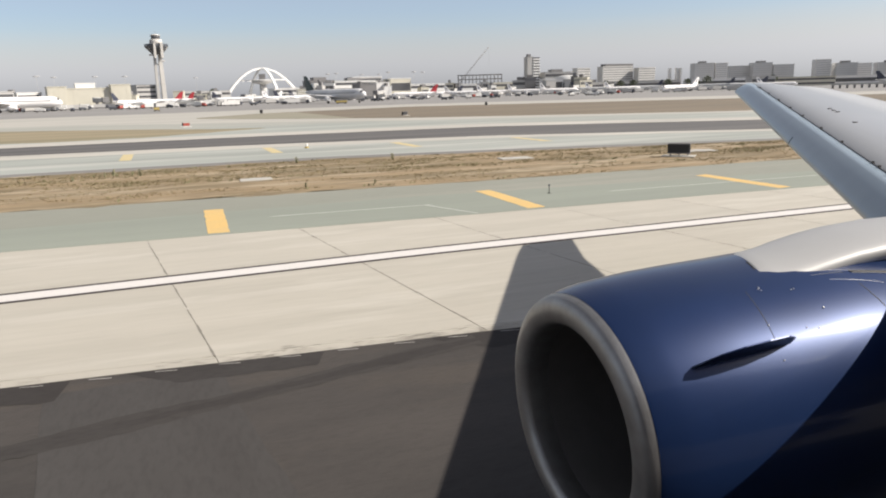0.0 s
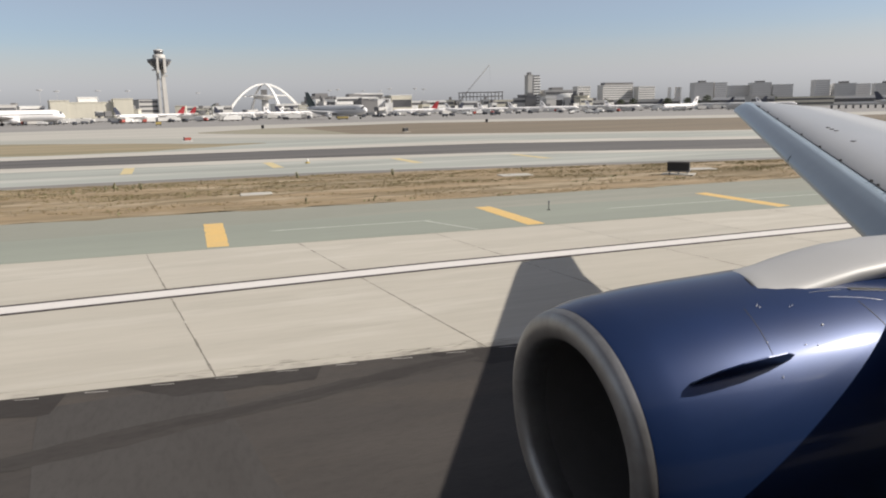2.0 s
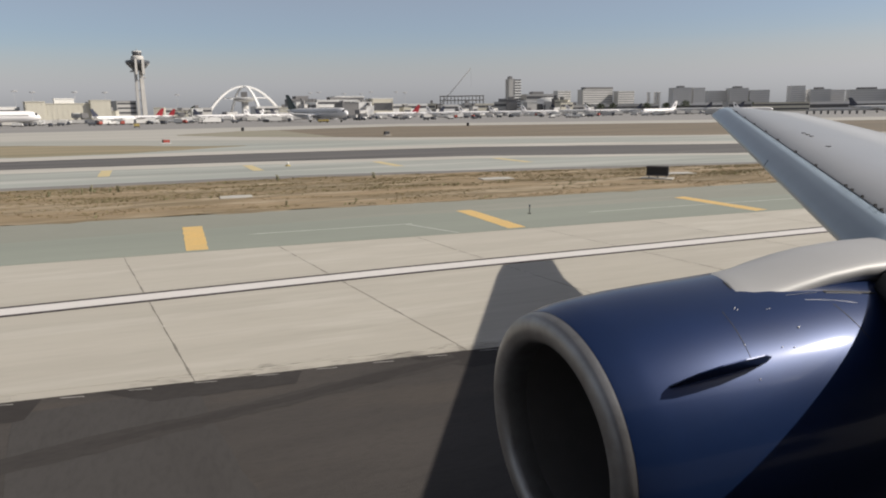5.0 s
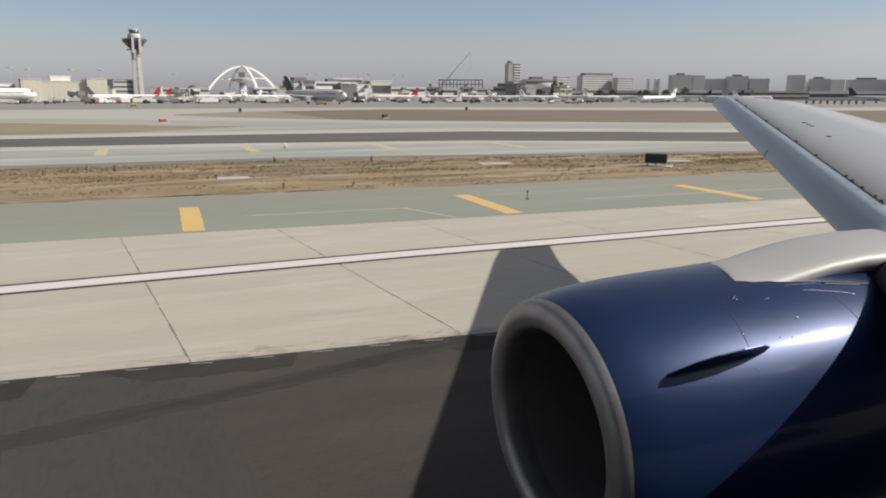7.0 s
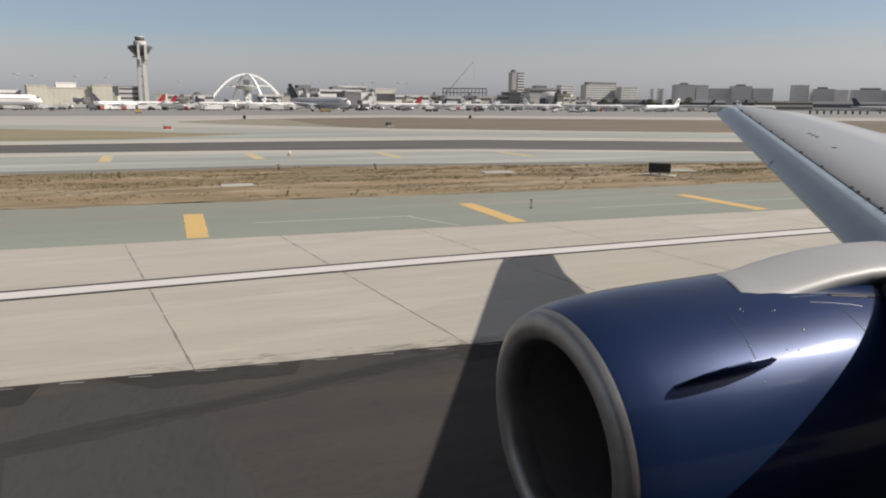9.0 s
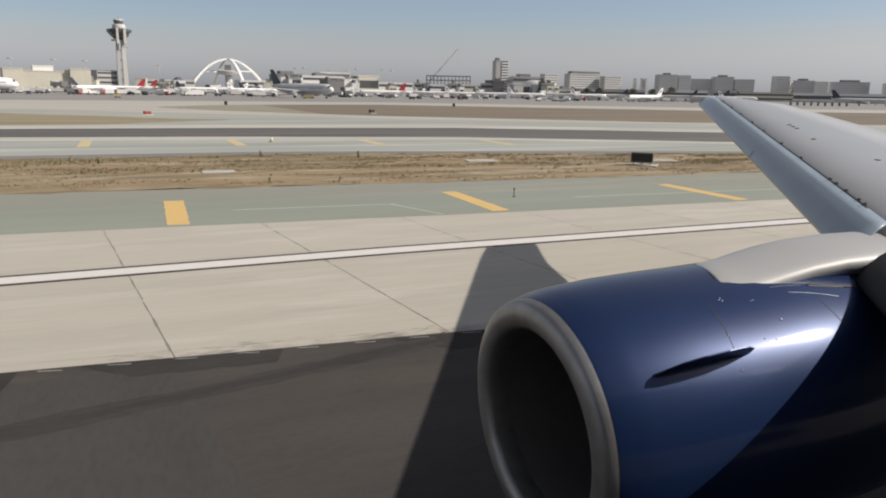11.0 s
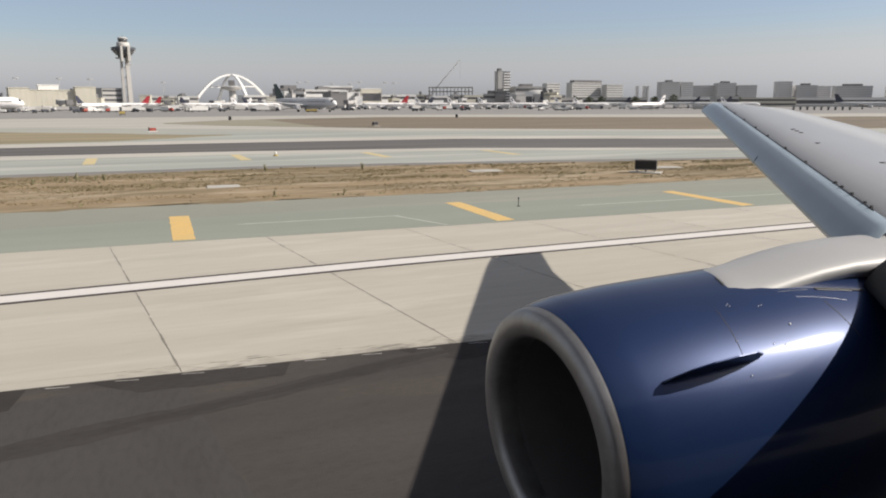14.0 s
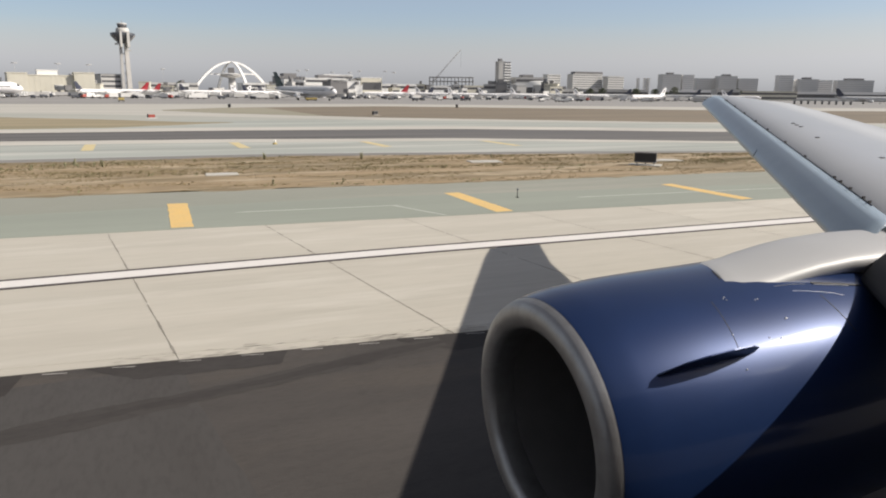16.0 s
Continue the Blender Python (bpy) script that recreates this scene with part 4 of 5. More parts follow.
# ---- parked aircraft ----
def airliner(length, body, tail, label, fin_mark=None, wide=False):
    """A twin-jet, nose towards +x, wheels on z = 0."""
    t = thing("parked_airliner", label, "airplane", group="parked aircraft")
    R = length * (0.052 if wide else 0.05)
    zc = R * 1.75
    prof = [(0.5, 0.03, -0.28), (0.493, 0.3, -0.22), (0.475, 0.58, -0.13), (0.44, 0.86, -0.03), (0.4, 0.98, 0), (0.3, 1, 0), (0, 1, 0), (-0.2, 1, 0.0), (-0.3, 0.9, 0.09), (-0.4, 0.62, 0.32), (-0.47, 0.32, 0.5), (-0.5, 0.1, 0.6)]
    hull = loft("fuselage", [[(a * length, R * r * math.cos(2 * math.pi * j / 18), zc + R * (dz + r * math.sin(2 * math.pi * j / 18))) for j in range(18)] for a, r, dz in prof], body, t)

    def blade(name, root, tip, c0, c1, th, mat, vertical=False, lab=""):
        rings = []
        for p, c in ((root, c0), (tip, c1)):
            rings.append([(p[0] + dx * c, p[1] + (k * th * c if vertical else 0), p[2] + (0 if vertical else k * th * c)) for dx, k in ((0.5, 0), (0.2, 1), (-0.5, 0), (0.2, -0.6 if not vertical else -1))])
        return loft(name, rings, mat, t, lab, False)

    span = length * 0.46
    for s in (-1, 1):
        blade("wing_panel", (length * 0.04, s * R * 0.6, zc - R * 0.55), (-length * 0.15, s * span, zc + R * 0.35), length * 0.2, length * 0.045, 0.06, body if body is JET_WHITE else JET_GREY)
        blade("stabilizer", (-length * 0.43, s * R * 0.25, zc + R * 0.6), (-length * 0.5, s * length * 0.17, zc + R * 0.85), length * 0.1, length * 0.04, 0.05, body)
        ex, ey, ez, er = length * 0.09, s * span * 0.36, zc - R * 0.85, R * 0.46
        lathe("engine", [(-er * 1.8, er * 0.6), (-er * 0.6, er * 0.95), (er * 0.8, er), (er * 1.5, er * 0.88), (er * 1.4, er * 0.78), (er * 0.5, er * 0.75), (er * 0.4, 0.02)], tail if fin_mark else body, t, "", 14, at=(ex, ey, ez), close_ends=True)
        leg = rod("gear_leg", (-length * 0.03, s * R * 1.1, R * 0.3), (-length * 0.03, s * R * 0.8, zc - R * 0.5), R * 0.09, STEEL, t, n=6)
        lathe("wheel", [(-R * 0.12, R * 0.28), (R * 0.12, R * 0.28)], RUBBER, leg, "black tyre", 12, at=(0, 0, 0), close_ends=True).matrix_basis = pose(-length * 0.03, s * R * 1.1, R * 0.28, 0, 0, 90)
        box("window_band", -length * 0.32, length * 0.4, s * R * 0.985 - 0.03, s * R * 0.985 + 0.03, zc + R * 0.12, zc + R * 0.24, GLASS, hull, "row of dark cabin windows")
    blade("tail_fin", (-length * 0.4, 0, zc + R * 0.8), (-length * 0.49, 0, zc + R * 0.8 + length * 0.155), length * 0.15, length * 0.06, 0.05, tail, True, "coloured tail fin")
    if fin_mark:
        blade("fin_band", (-length * 0.43, 0, zc + R * 0.8 + length * 0.05), (-length * 0.465, 0, zc + R * 0.8 + length * 0.11), length * 0.1, length * 0.075, 0.062, fin_mark, True, "contrasting band on the tail fin")
    leg = rod("nose_gear", (length * 0.4, 0, R * 0.2), (length * 0.4, 0, zc - R * 0.8), R * 0.08, STEEL, t, n=6)
    lathe("wheel", [(-R * 0.1, R * 0.2), (R * 0.1, R * 0.2)], RUBBER, leg, "black tyre", 12, close_ends=True).matrix_basis = pose(length * 0.4, 0, R * 0.2, 0, 0, 90)
    loft("cockpit_window", [[(length * a, R * r * math.cos(w), zc + R * (dz + r * math.sin(w))) for w in [radians(25 + 13 * i) for i in range(11)]] for a, r, dz in ((0.474, 0.61, -0.12), (0.455, 0.78, -0.07))], GLASS, hull, "dark cockpit windows", close_ends=False, cyclic=False)
    return t


def park(ob, bearing, dist, nose):
    """nose: degrees by which the nose points away from straight right, seen along the bearing."""
    x, y = site(bearing, dist)
    return pose(x, y, 0, 0, 0, -bearing + nose)


JETS = {
    "red": (airliner(38, JET_WHITE, TAIL_RED, "white parked airliner with a red tail"), [(-0.75, 640, 178), (0.25, 720, 172), (18.5, 590, 184)]),
    "white": (airliner(36, JET_WHITE, JET_WHITE, "white parked airliner with a dark band on its tail", TAIL_NAVY), [(7.0, 760, 205), (5.7, 745, 176), (8.1, 730, 15), (33.2, 770, -8), (45.5, 760, 5), (13.0, 620, -40), (22.3, 720, -6), (24.9, 720, 3), (27.3, 715, -4), (29.9, 680, 5), (34.7, 760, 10), (38.9, 560, 225)]),
    "navy": (airliner(37, JET_WHITE, TAIL_NAVY, "white parked airliner with a dark blue tail"), [(4.55, 720, 5), (10.1, 765, 2), (-2.4, 600, 35), (9.0, 740, 10), (20.9, 740, 190), (55.6, 640, 176)]),
    "silver": (airliner(38, JET_SILVER, TAIL_NAVY, "silver parked airliner with a dark tail"), [(32.2, 760, -5), (36.3, 820, 183), (41.3, 800, 175), (43.5, 780, 190), (53.4, 600, 4)]),
    "wide": (airliner(60, JET_WHITE, JET_WHITE, "large white wide-body airliner with a navy tail band", TAIL_NAVY, True), [(-10.7, 470, -4)]),
    "grey": (airliner(56, JET_GREY, TAIL_GREEN, "grey wide-body airliner taxiing, with a dark tail", None, True), [(12.2, 425, -52)]),
}
for jet, spots in JETS.values():
    for i, (b, d, n) in enumerate(spots):
        if i:
            copy_thing(jet, park(jet, b, d, n))
    jet.matrix_basis = park(jet, *spots[0])


# ---- service vehicles, jet bridges, light masts ----
def truck(length, width, height, mat, label, cab=0.25, box_mat=None):
    t = thing("service_vehicle", label, "truck", group="service vehicles on the apron")
    w = width / 2
    box("chassis", -length / 2, length / 2, -w * 0.8, w * 0.8, 0.45, 0.75, RUBBER, t)
    c0 = length * (0.5 - cab)
    front = loft("cab", [[(c0, -w * s, 0.7 + z), (length / 2 - 0.25 * k, -w * s, 0.7 + z), (length / 2 - 0.25 * k, w * s, 0.7 + z), (c0, w * s, 0.7 + z)] for z, s, k in ((0, 1, 0), (0.8, 1, 0), (height * 0.55, 0.88, 2))], mat, t, smooth=False)
    box("windscreen", length / 2 - 0.45, length / 2 - 0.12, -w * 0.85, w * 0.85, 1.55, 0.6 + height * 0.5, GLASS, front)
    box("cargo_box", -length / 2, c0 - 0.12, -w, w, 0.75, height, box_mat or mat, t)
    for fx in (-0.32, 0.33):
        for s in (-1, 1):
            lathe("wheel", [(-0.14, 0.45), (0.14, 0.45)], RUBBER, t, "black tyre", 10, close_ends=True).matrix_basis = pose(length * fx, s * (w - 0.16), 0.45, 0, 0, 90)
    return t


FLEET = [truck(8.0, 2.5, 3.4, TRUCK_WHITE, "white box truck on the apron"), truck(9.5, 2.5, 3.0, TRUCK_DARK, "dark service truck on the apron", 0.2, GREY_WALL),
         truck(5.2, 2.0, 2.2, TRUCK_WHITE, "small white service van", 0.4), truck(7.0, 2.4, 2.9, TRUCK_RED, "red and white service truck", 0.3, TRUCK_WHITE),
         truck(6.0, 2.2, 1.7, TRUCK_YELLOW, "low yellow apron tractor", 0.35), truck(11.0, 2.6, 3.1, TRUCK_WHITE, "long white apron bus", 0.12),
         truck(3.6, 1.7, 1.8, TRUCK_DARK, "small dark baggage tractor", 0.4), truck(3.4, 1.8, 2.0, TRUCK_WHITE, "small white apron cart with a dark front", 0.3, TRUCK_WHITE)]
rnd = random.Random(7)
spots = [(4, -0.95, 330, 90), (4, 12.75, 395, 180)]
for i in range(210):
    spots.append((rnd.choice((0, 1, 1, 1, 2, 2, 3, 5)), rnd.uniform(-12.5, 45), rnd.uniform(600, 790), rnd.choice((0, 180)) + rnd.uniform(-35, 35)))
for i in range(75):
    spots.append((rnd.choice((0, 1, 1, 1, 2, 2, 3, 5)), rnd.uniform(-12.5, 11), rnd.uniform(450, 600), rnd.choice((0, 180)) + rnd.uniform(-35, 35)))
for i in range(25):
    spots.append((rnd.choice((1, 1, 2, 3)), rnd.uniform(12, 45), rnd.uniform(540, 600), rnd.choice((0, 180)) + rnd.uniform(-35, 35)))
for i in range(80):
    spots.append((rnd.choice((6, 6, 7)), rnd.uniform(-12.5, 34), rnd.uniform(430, 600), rnd.uniform(0, 360)))
used = set()
for kind_no, b, d, h in spots:
    ob = FLEET[kind_no]
    x, y = site(b, d)
    m = pose(x, y, 0, 0, 0, -b + h)
    if kind_no in used:
        copy_thing(ob, m)
    else:
        used.add(kind_no)
        ob.matrix_basis = m


def jet_bridge():
    t = thing("jet_bridge", "grey enclosed boarding bridge on a wheeled column", "boarding bridge", group="boarding bridges")
    box("tunnel", -12, 12, -1.6, 1.6, 4.2, 7.2, GREY_WALL, t)
    box("cab_head", 12, 15.5, -2.2, 2.2, 4.0, 7.6, DARK_WALL, t)
    lathe("rotunda", [(0, 1.2), (3.9, 1.2), (4.0, 3.0), (7.8, 3.0)], GREY_WALL, t, "", 14, "z", (-13, 0, 0), True)
    box("column", 7.0, 8.2, -1.2, 1.2, 0, 4.2, STEEL, t)
    return t


bridge = jet_bridge()
first = True
for b, d in ((-4.6, 600), (2.2, 760), (5.7, 780), (8.2, 800), (15.7, 720), (21.6, 780), (23.7, 780), (26.1, 770), (28.6, 760), (31.0, 740), (33.5, 810)):
    m = pose(*site(b, d), 0, 0, 0, -b + rnd.uniform(-120, -60))
    if first:
        bridge.matrix_basis, first = m, False
    else:
        copy_thing(bridge, m)


def light_mast():
    t = thing("light_mast", "tall apron light mast with a ring of floodlights", "light mast", group="apron light masts")
    rod("pole", (0, 0, 0), (0, 0, 27), 0.12, GREY_WALL, t, n=6, r2=0.07)
    lathe("lamp_ring", [(26.3, 2.1), (26.4, 2.4), (26.9, 2.4), (27.0, 2.1), (26.3, 2.1)], GREY_WALL, t, "ring of floodlights", 12, "z")
    for i in range(3):
        a = 2 * math.pi * i / 3
        rod("ring_arm", (0, 0, 26.6), (2.2 * math.cos(a), 2.2 * math.sin(a), 26.6), 0.12, STEEL, t, n=4)
    return t


mast = light_mast()
for i, (b, d) in enumerate(((-8.45, 700), (-7.4, 735), (-4.8, 730), (-2.85, 740), (-10.9, 720), (11.8, 800), (12.45, 780), (14.4, 850), (15.75, 860), (18.5, 790), (19.2, 820), (16.5, 780), (2.0, 830))):
    m = pose(*site(b, d), 0)
    if i:
        copy_thing(mast, m)
    else:
        mast.matrix_basis = m


# ---- trees before the hotels ----
def tree(seed, h, label):
    r = random.Random(seed)
    t = thing("tree", label, "tree", group="dark trees by the terminals")
    rod("trunk", (0, 0, 0), (0.3, 0, h * 0.55), 0.35, BARK, t, n=7, r2=0.14)
    for i in range(4):
        a = r.uniform(0, 6.28)
        rod("limb", (0.15, 0, h * 0.35), (math.cos(a) * h * 0.25, math.sin(a) * h * 0.25, h * 0.7), 0.13, BARK, t, n=5, r2=0.05)
    v, f = [], []
    for i in range(420):
        a, el, q = r.uniform(0, 6.28), r.uniform(-0.6, 1.5), r.random() ** 0.4
        c = Vector((math.cos(a) * math.cos(el) * h * 0.42 * q, math.sin(a) * math.cos(el) * h * 0.42 * q, h * 0.62 + math.sin(el) * h * 0.36 * q))
        c += Vector((noise.noise(c * 0.3 + Vector((seed, 0, 0))), noise.noise(c * 0.3 + Vector((0, seed, 0))), 0)) * h * 0.15
        e = Euler((r.uniform(0, 6), r.uniform(0, 6), r.uniform(0, 6))).to_matrix()
        s = r.uniform(0.35, 0.8)
        n = len(v)
        v += [c + e @ Vector(p) * s for p in ((-1, -0.5, 0), (0.2, -0.8, 0.2), (1, 0.3, 0), (-0.2, 0.9, -0.2))]
        f.append((n, n + 1, n + 2, n + 3))
    mesh_ob("crown", v, f, LEAF, t, "uneven dark green crown")
    return t


TREES = [tree(1, 13, "round dark green tree"), tree(5, 16, "tall dark green tree with gaps in its crown"), tree(9, 10, "low dark green tree")]
spots = [(31.0 + 0.38 * i + rnd.uniform(-0.15, 0.15), 900 + rnd.uniform(0, 90), i % 3) for i in range(0, 14, 3)] + [(39.4 + 0.35 * i, 1000 + rnd.uniform(0, 60), i % 3) for i in range(0, 5, 2)]
spots += [(3.2, 880, 1), (10.2, 850, 0), (25.9, 940, 2), (45.2, 880, 0), (38.0, 1000, 0), (37.3, 1010, 2)]
used = set()
for b, d, k in spots:
    m = pose(*site(b, d), 0, 0, 0, rnd.uniform(0, 360))
    if k in used:
        copy_thing(TREES[k], m)
    else:
        used.add(k)
        TREES[k].matrix_basis = m


# ---- signs and small things on the field ----
def field_sign(label, w=1.5, h=0.7, pad=True):
    t = thing("taxiway_sign", label, "sign", group="taxiway signs")
    if pad:
        box("pad", -w * 0.75, w * 0.75, -0.7, 0.7, 0.0, 0.06, PALE_CONCRETE, t, "pale concrete pad")
    v, f = box_data(-w / 2, w / 2, -0.22, 0.22, 0.22, 0.22 + h)
    mesh_ob("sign_case", v, f, SIGN_BLACK, t, "black sign case seen from behind")
    for z in (0.22, 0.22 + h - 0.05):
        box("rim", -w / 2 - 0.03, w / 2 + 0.03, -0.24, 0.24, z - 0.01, z + 0.05, DARK_WALL, t)
    for s in (-0.4, 0.0, 0.4):
        rod("leg", (s * w, 0, 0.0), (s * w, 0, 0.24), 0.035, STEEL, t, n=6)
        rod("brace", (s * w, 0.15, 0.6), (s * w, 0.6, 0.05), 0.02, STEEL, t, n=5)
    return t


sign = field_sign("black sign case on a pale concrete pad in the verge")
sign.matrix_basis = pose(33.6, 41.4, 0.01, 0, 0, -47)
copy_thing(sign, pose(47.9, 150.3, 0.01, 0, 0, 35))
red = thing("mandatory_sign", "small red sign with a dark end on the far field", "sign", (2.5, 139.0, 0), 8)
box("sign_case", -0.6, 0.5, -0.12, 0.12, 0.15, 0.65, TRUCK_RED, red)
box("sign_end", -0.8, -0.6, -0.15, 0.15, 0.1, 0.75, SIGN_BLACK, red)
box("pad", -1.0, 0.8, -0.5, 0.5, 0.0, 0.06, WHITE_WALL, red)
for s in (-0.4, 0.3):
    rod("leg", (s, 0, 0.03), (s, 0, 0.18), 0.04, STEEL, red, n=6)
post = field_sign("narrow black marker board on the far field", 0.8, 1.0, False)
post.matrix_basis = pose(24.75, 215.5, 0, 0, 0, -8)
copy_thing(post, pose(97.4, 217, 0, 0, 0, -24))
small = thing("edge_light", "small yellow and white taxiway edge light", "light", group="taxiway edge lights")
lathe("light_base", [(0.0, 0.25), (0.12, 0.22), (0.14, 0.1)], TRUCK_YELLOW, small, "", 12, "z", close_ends=True)
lathe("light_dome", [(0.14, 0.1), (0.34, 0.11), (0.42, 0.06)], WHITE_WALL, small, "", 10, "z", close_ends=True)
small.matrix_basis = pose(12.0, 69.2, 0.005)

# ---- dry grass and weeds on the verge ----
STRAW = material("dry_straw", (0.29, 0.225, 0.125), 0.95, vary=0.8, scale=0.5, tint=(0.2, 0.16, 0.08))
WEED = material("green_weed", (0.2, 0.2, 0.1), 0.9, vary=0.6, scale=1.5, tint=(0.17, 0.16, 0.075))


def tufts(name, n, area, size, mat, label, seed, dense=0.0, part=(0.0, 1.0)):
    r = random.Random(seed)
    v, f = [], []
    made = 0
    while made < n:
        x = r.uniform(*area)
        lo, hi = GRASS_NEAR(x) + 0.2, GRASS_FAR(x) - 0.2
        y = lo + (hi - lo) * r.uniform(*part)
        if noise.noise((x * 0.16, y * 0.5, seed)) + 0.5 * noise.noise((x * 0.6, y * 1.2, seed + 4)) < dense + r.uniform(-0.15, 0.15):
            made += 0.25
            continue
        made += 1
        s = size * r.uniform(0.5, 1.5)
        for k in range(r.randint(4, 7)):
            a = r.uniform(0, 6.28)
            dx, dy = math.cos(a), math.sin(a)
            px, py = x + r.uniform(-1, 1) * s * 0.8, y + r.uniform(-1, 1) * s * 0.4
            w, lean = s * r.uniform(0.1, 0.2), s * r.uniform(0.2, 0.8)
            m = len(v)
            v += [(px - dy * w, py + dx * w, 0.0), (px + dy * w, py - dx * w, 0.0), (px + dx * lean, py + dy * lean, s * r.uniform(0.25, 0.6))]
            f.append((m, m + 1, m + 2))
    return tagged(mesh_ob(name, v, f, mat), label, "grass", kind="stuff")


tufts("dry_grass", 12000, (-40, 70), 0.13, STRAW, "dry straw-coloured grass tufts on the sandy verge", 3, 0.1)
BRUSH = material("brown_brush", (0.235, 0.19, 0.105), 0.95, vary=0.8, scale=0.4, tint=(0.175, 0.16, 0.085))
tufts("dry_brush", 15000, (-40, 70), 0.14, BRUSH, "low olive-brown brush in patches on the verge", 8, 0.02, (0.4, 1.0))
tufts("weeds", 900, (-40, 57), 0.22, WEED, "sparse dull green weeds on the sandy verge", 11, 0.35)

PLANT = material("weed_leaves", (0.3, 0.31, 0.18), 0.85, vary=0.6, scale=3, tint=(0.34, 0.29, 0.18))


def weed_plant(seed, h):
    """A bushy weed: a few thin upright stems, each with many small leaves."""
    r = random.Random(seed)
    t = thing("weed_plant", "upright dull green weed growing in the dry verge", "plant", group="tall weeds on the verge")
    for k in range(r.randint(4, 6)):
        a = r.uniform(0, 6.28)
        lean = r.uniform(0.05, 0.3) * h
        top = Vector((math.cos(a) * lean, math.sin(a) * lean, h * r.uniform(0.65, 1.0)))
        rod("stem", (0, 0, -0.02), top, 0.012, BARK, t, n=4, r2=0.004)
        v, f = [], []
        for i in range(26):
            p = top * r.uniform(0.2, 1.0)
            e = Euler((r.uniform(0, 6.3), r.uniform(-0.7, 0.7), r.uniform(0, 6.3))).to_matrix()
            q = r.uniform(0.06, 0.13) * (1.25 - p.z / h * 0.5) * h / 0.7
            n = len(v)
            v += [p + e @ Vector(c) * q for c in ((0, -0.25, 0), (0.9, -0.1, 0.35), (1.3, 0.1, 0.3), (0.2, 0.3, 0.05))]
            f.append((n, n + 1, n + 2, n + 3))
        mesh_ob("leaves", v, f, PLANT, t, "clump of small dull green leaves")
    return t


PLANTS = [weed_plant(k, h) for k, h in ((2, 0.32), (7, 0.42), (13, 0.58))]
rw = random.Random(5)
spots = [(-5.2 + 0.55 * k + rw.uniform(-0.2, 0.2), 51.5 + rw.uniform(-0.5, 0.5), k % 3) for k in range(6)]
spots += [(-6.3, 50.6, 1), (6.6, 39.2, 0), (10.4, 38.6, 0), (15.5, 52.0, 2), (25.5, 50.0, 1), (8.5, 53.6, 2)]
used = set()
for x, y, k in spots:
    m = pose(x, y, 0.01, 0, 0, rw.uniform(0, 360))
    if k in used:
        copy_thing(PLANTS[k], m)
    else:
        used.add(k)
        PLANTS[k].matrix_basis = m

# flat pale slabs round buried boxes, and thin reflector stakes along the shoulder
for x, y, w, d, rz in ((23.5, 47.2, 2.4, 1.5, -8), (4.5, 44.6, 1.9, 1.2, -3), (37.5, 44.0, 2.6, 1.4, -12)):
    t = thing("verge_slab", "flat pale concrete slab round a buried box in the verge", "slab", (x, y, 0.0), rz, group="concrete slabs in the verge")
    rings = [[(a * (w / 2 - c), b * (d / 2 - c), z) for a, b in ((-1, -1), (1, -1), (1, 1), (-1, 1))] for z, c in ((-0.02, 0), (0.05, 0), (0.07, 0.03))]
    loft("slab_body", rings, PALE_CONCRETE, t, smooth=False)
    box("lid", -0.4, 0.4, -0.3, 0.3, 0.06, 0.085, GREY_WALL, t, "grey metal lid")
for x in (-9.3, 16.9, 43.1):
    y = GREEN_EDGE(x) + 4.0
    t = thing("reflector_stake", "thin dark reflector stake on the painted shoulder", "marker", (x, y, 0.008), group="reflector stakes")
    lathe("foot", [(0.0, 0.09), (0.02, 0.085), (0.04, 0.03)], RUBBER, t, "", 10, "z", close_ends=True)
    rod("stake", (0, 0, 0.03), (0, 0, 0.42), 0.02, SIGN_BLACK, t, n=6)
    lathe("reflector", [(0.34, 0.03), (0.35, 0.04), (0.43, 0.04), (0.44, 0.03)], TAIL_NAVY, t, "blue reflector band", 10, "z", close_ends=True)

# darker patches of newer asphalt along the edge of the concrete, and a long tyre-darkened streak
NEW_ASPHALT = material("newer_dark_asphalt", (0.04, 0.036, 0.0345), 0.88, vary=0.7, scale=0.6, tint=(0.056, 0.052, 0.05), spec=0.15, fine=0.3, fine_scale=9, stretch=(0.4, 1, 1))
STREAK_EDGE = material("faint_tyre_rubber", (0.051, 0.047, 0.045), 0.9, vary=0.8, scale=0.7, tint=(0.06, 0.055, 0.052), spec=0.15, fine=0.3, fine_scale=9, stretch=(0.4, 1, 1))
for x0, x1, deep in ((-16.0, -9.5, 1.0), (-4.8, -2.2, 0.9), (-1.2, 2.4, 0.75), (4.6, 8.6, 0.95), (12.0, 15.4, 0.8)):
    v = []
    n = 40
    for i in range(n + 1):
        x = x0 + (x1 - x0) * i / n
        w = deep * min(1.0, i / 9 + 0.08, (n - i) / 4 + 0.05) + 0.1 * noise.noise((x * 1.7, x0, 0)) + 0.05 * noise.noise((x * 6.0, x0, 5))
        v += [(x, DARK_EDGE(x) - 0.03, 0.0105), (x + 0.12 * w, DARK_EDGE(x) - max(w, 0.05) - 0.03, 0.0105)]
    tagged(mesh_ob("asphalt_patch", v, [(2 * i, 2 * i + 1, 2 * i + 3, 2 * i + 2) for i in range(n)], NEW_ASPHALT), "darker patch of newer asphalt beside the concrete", "ground", kind="structure")
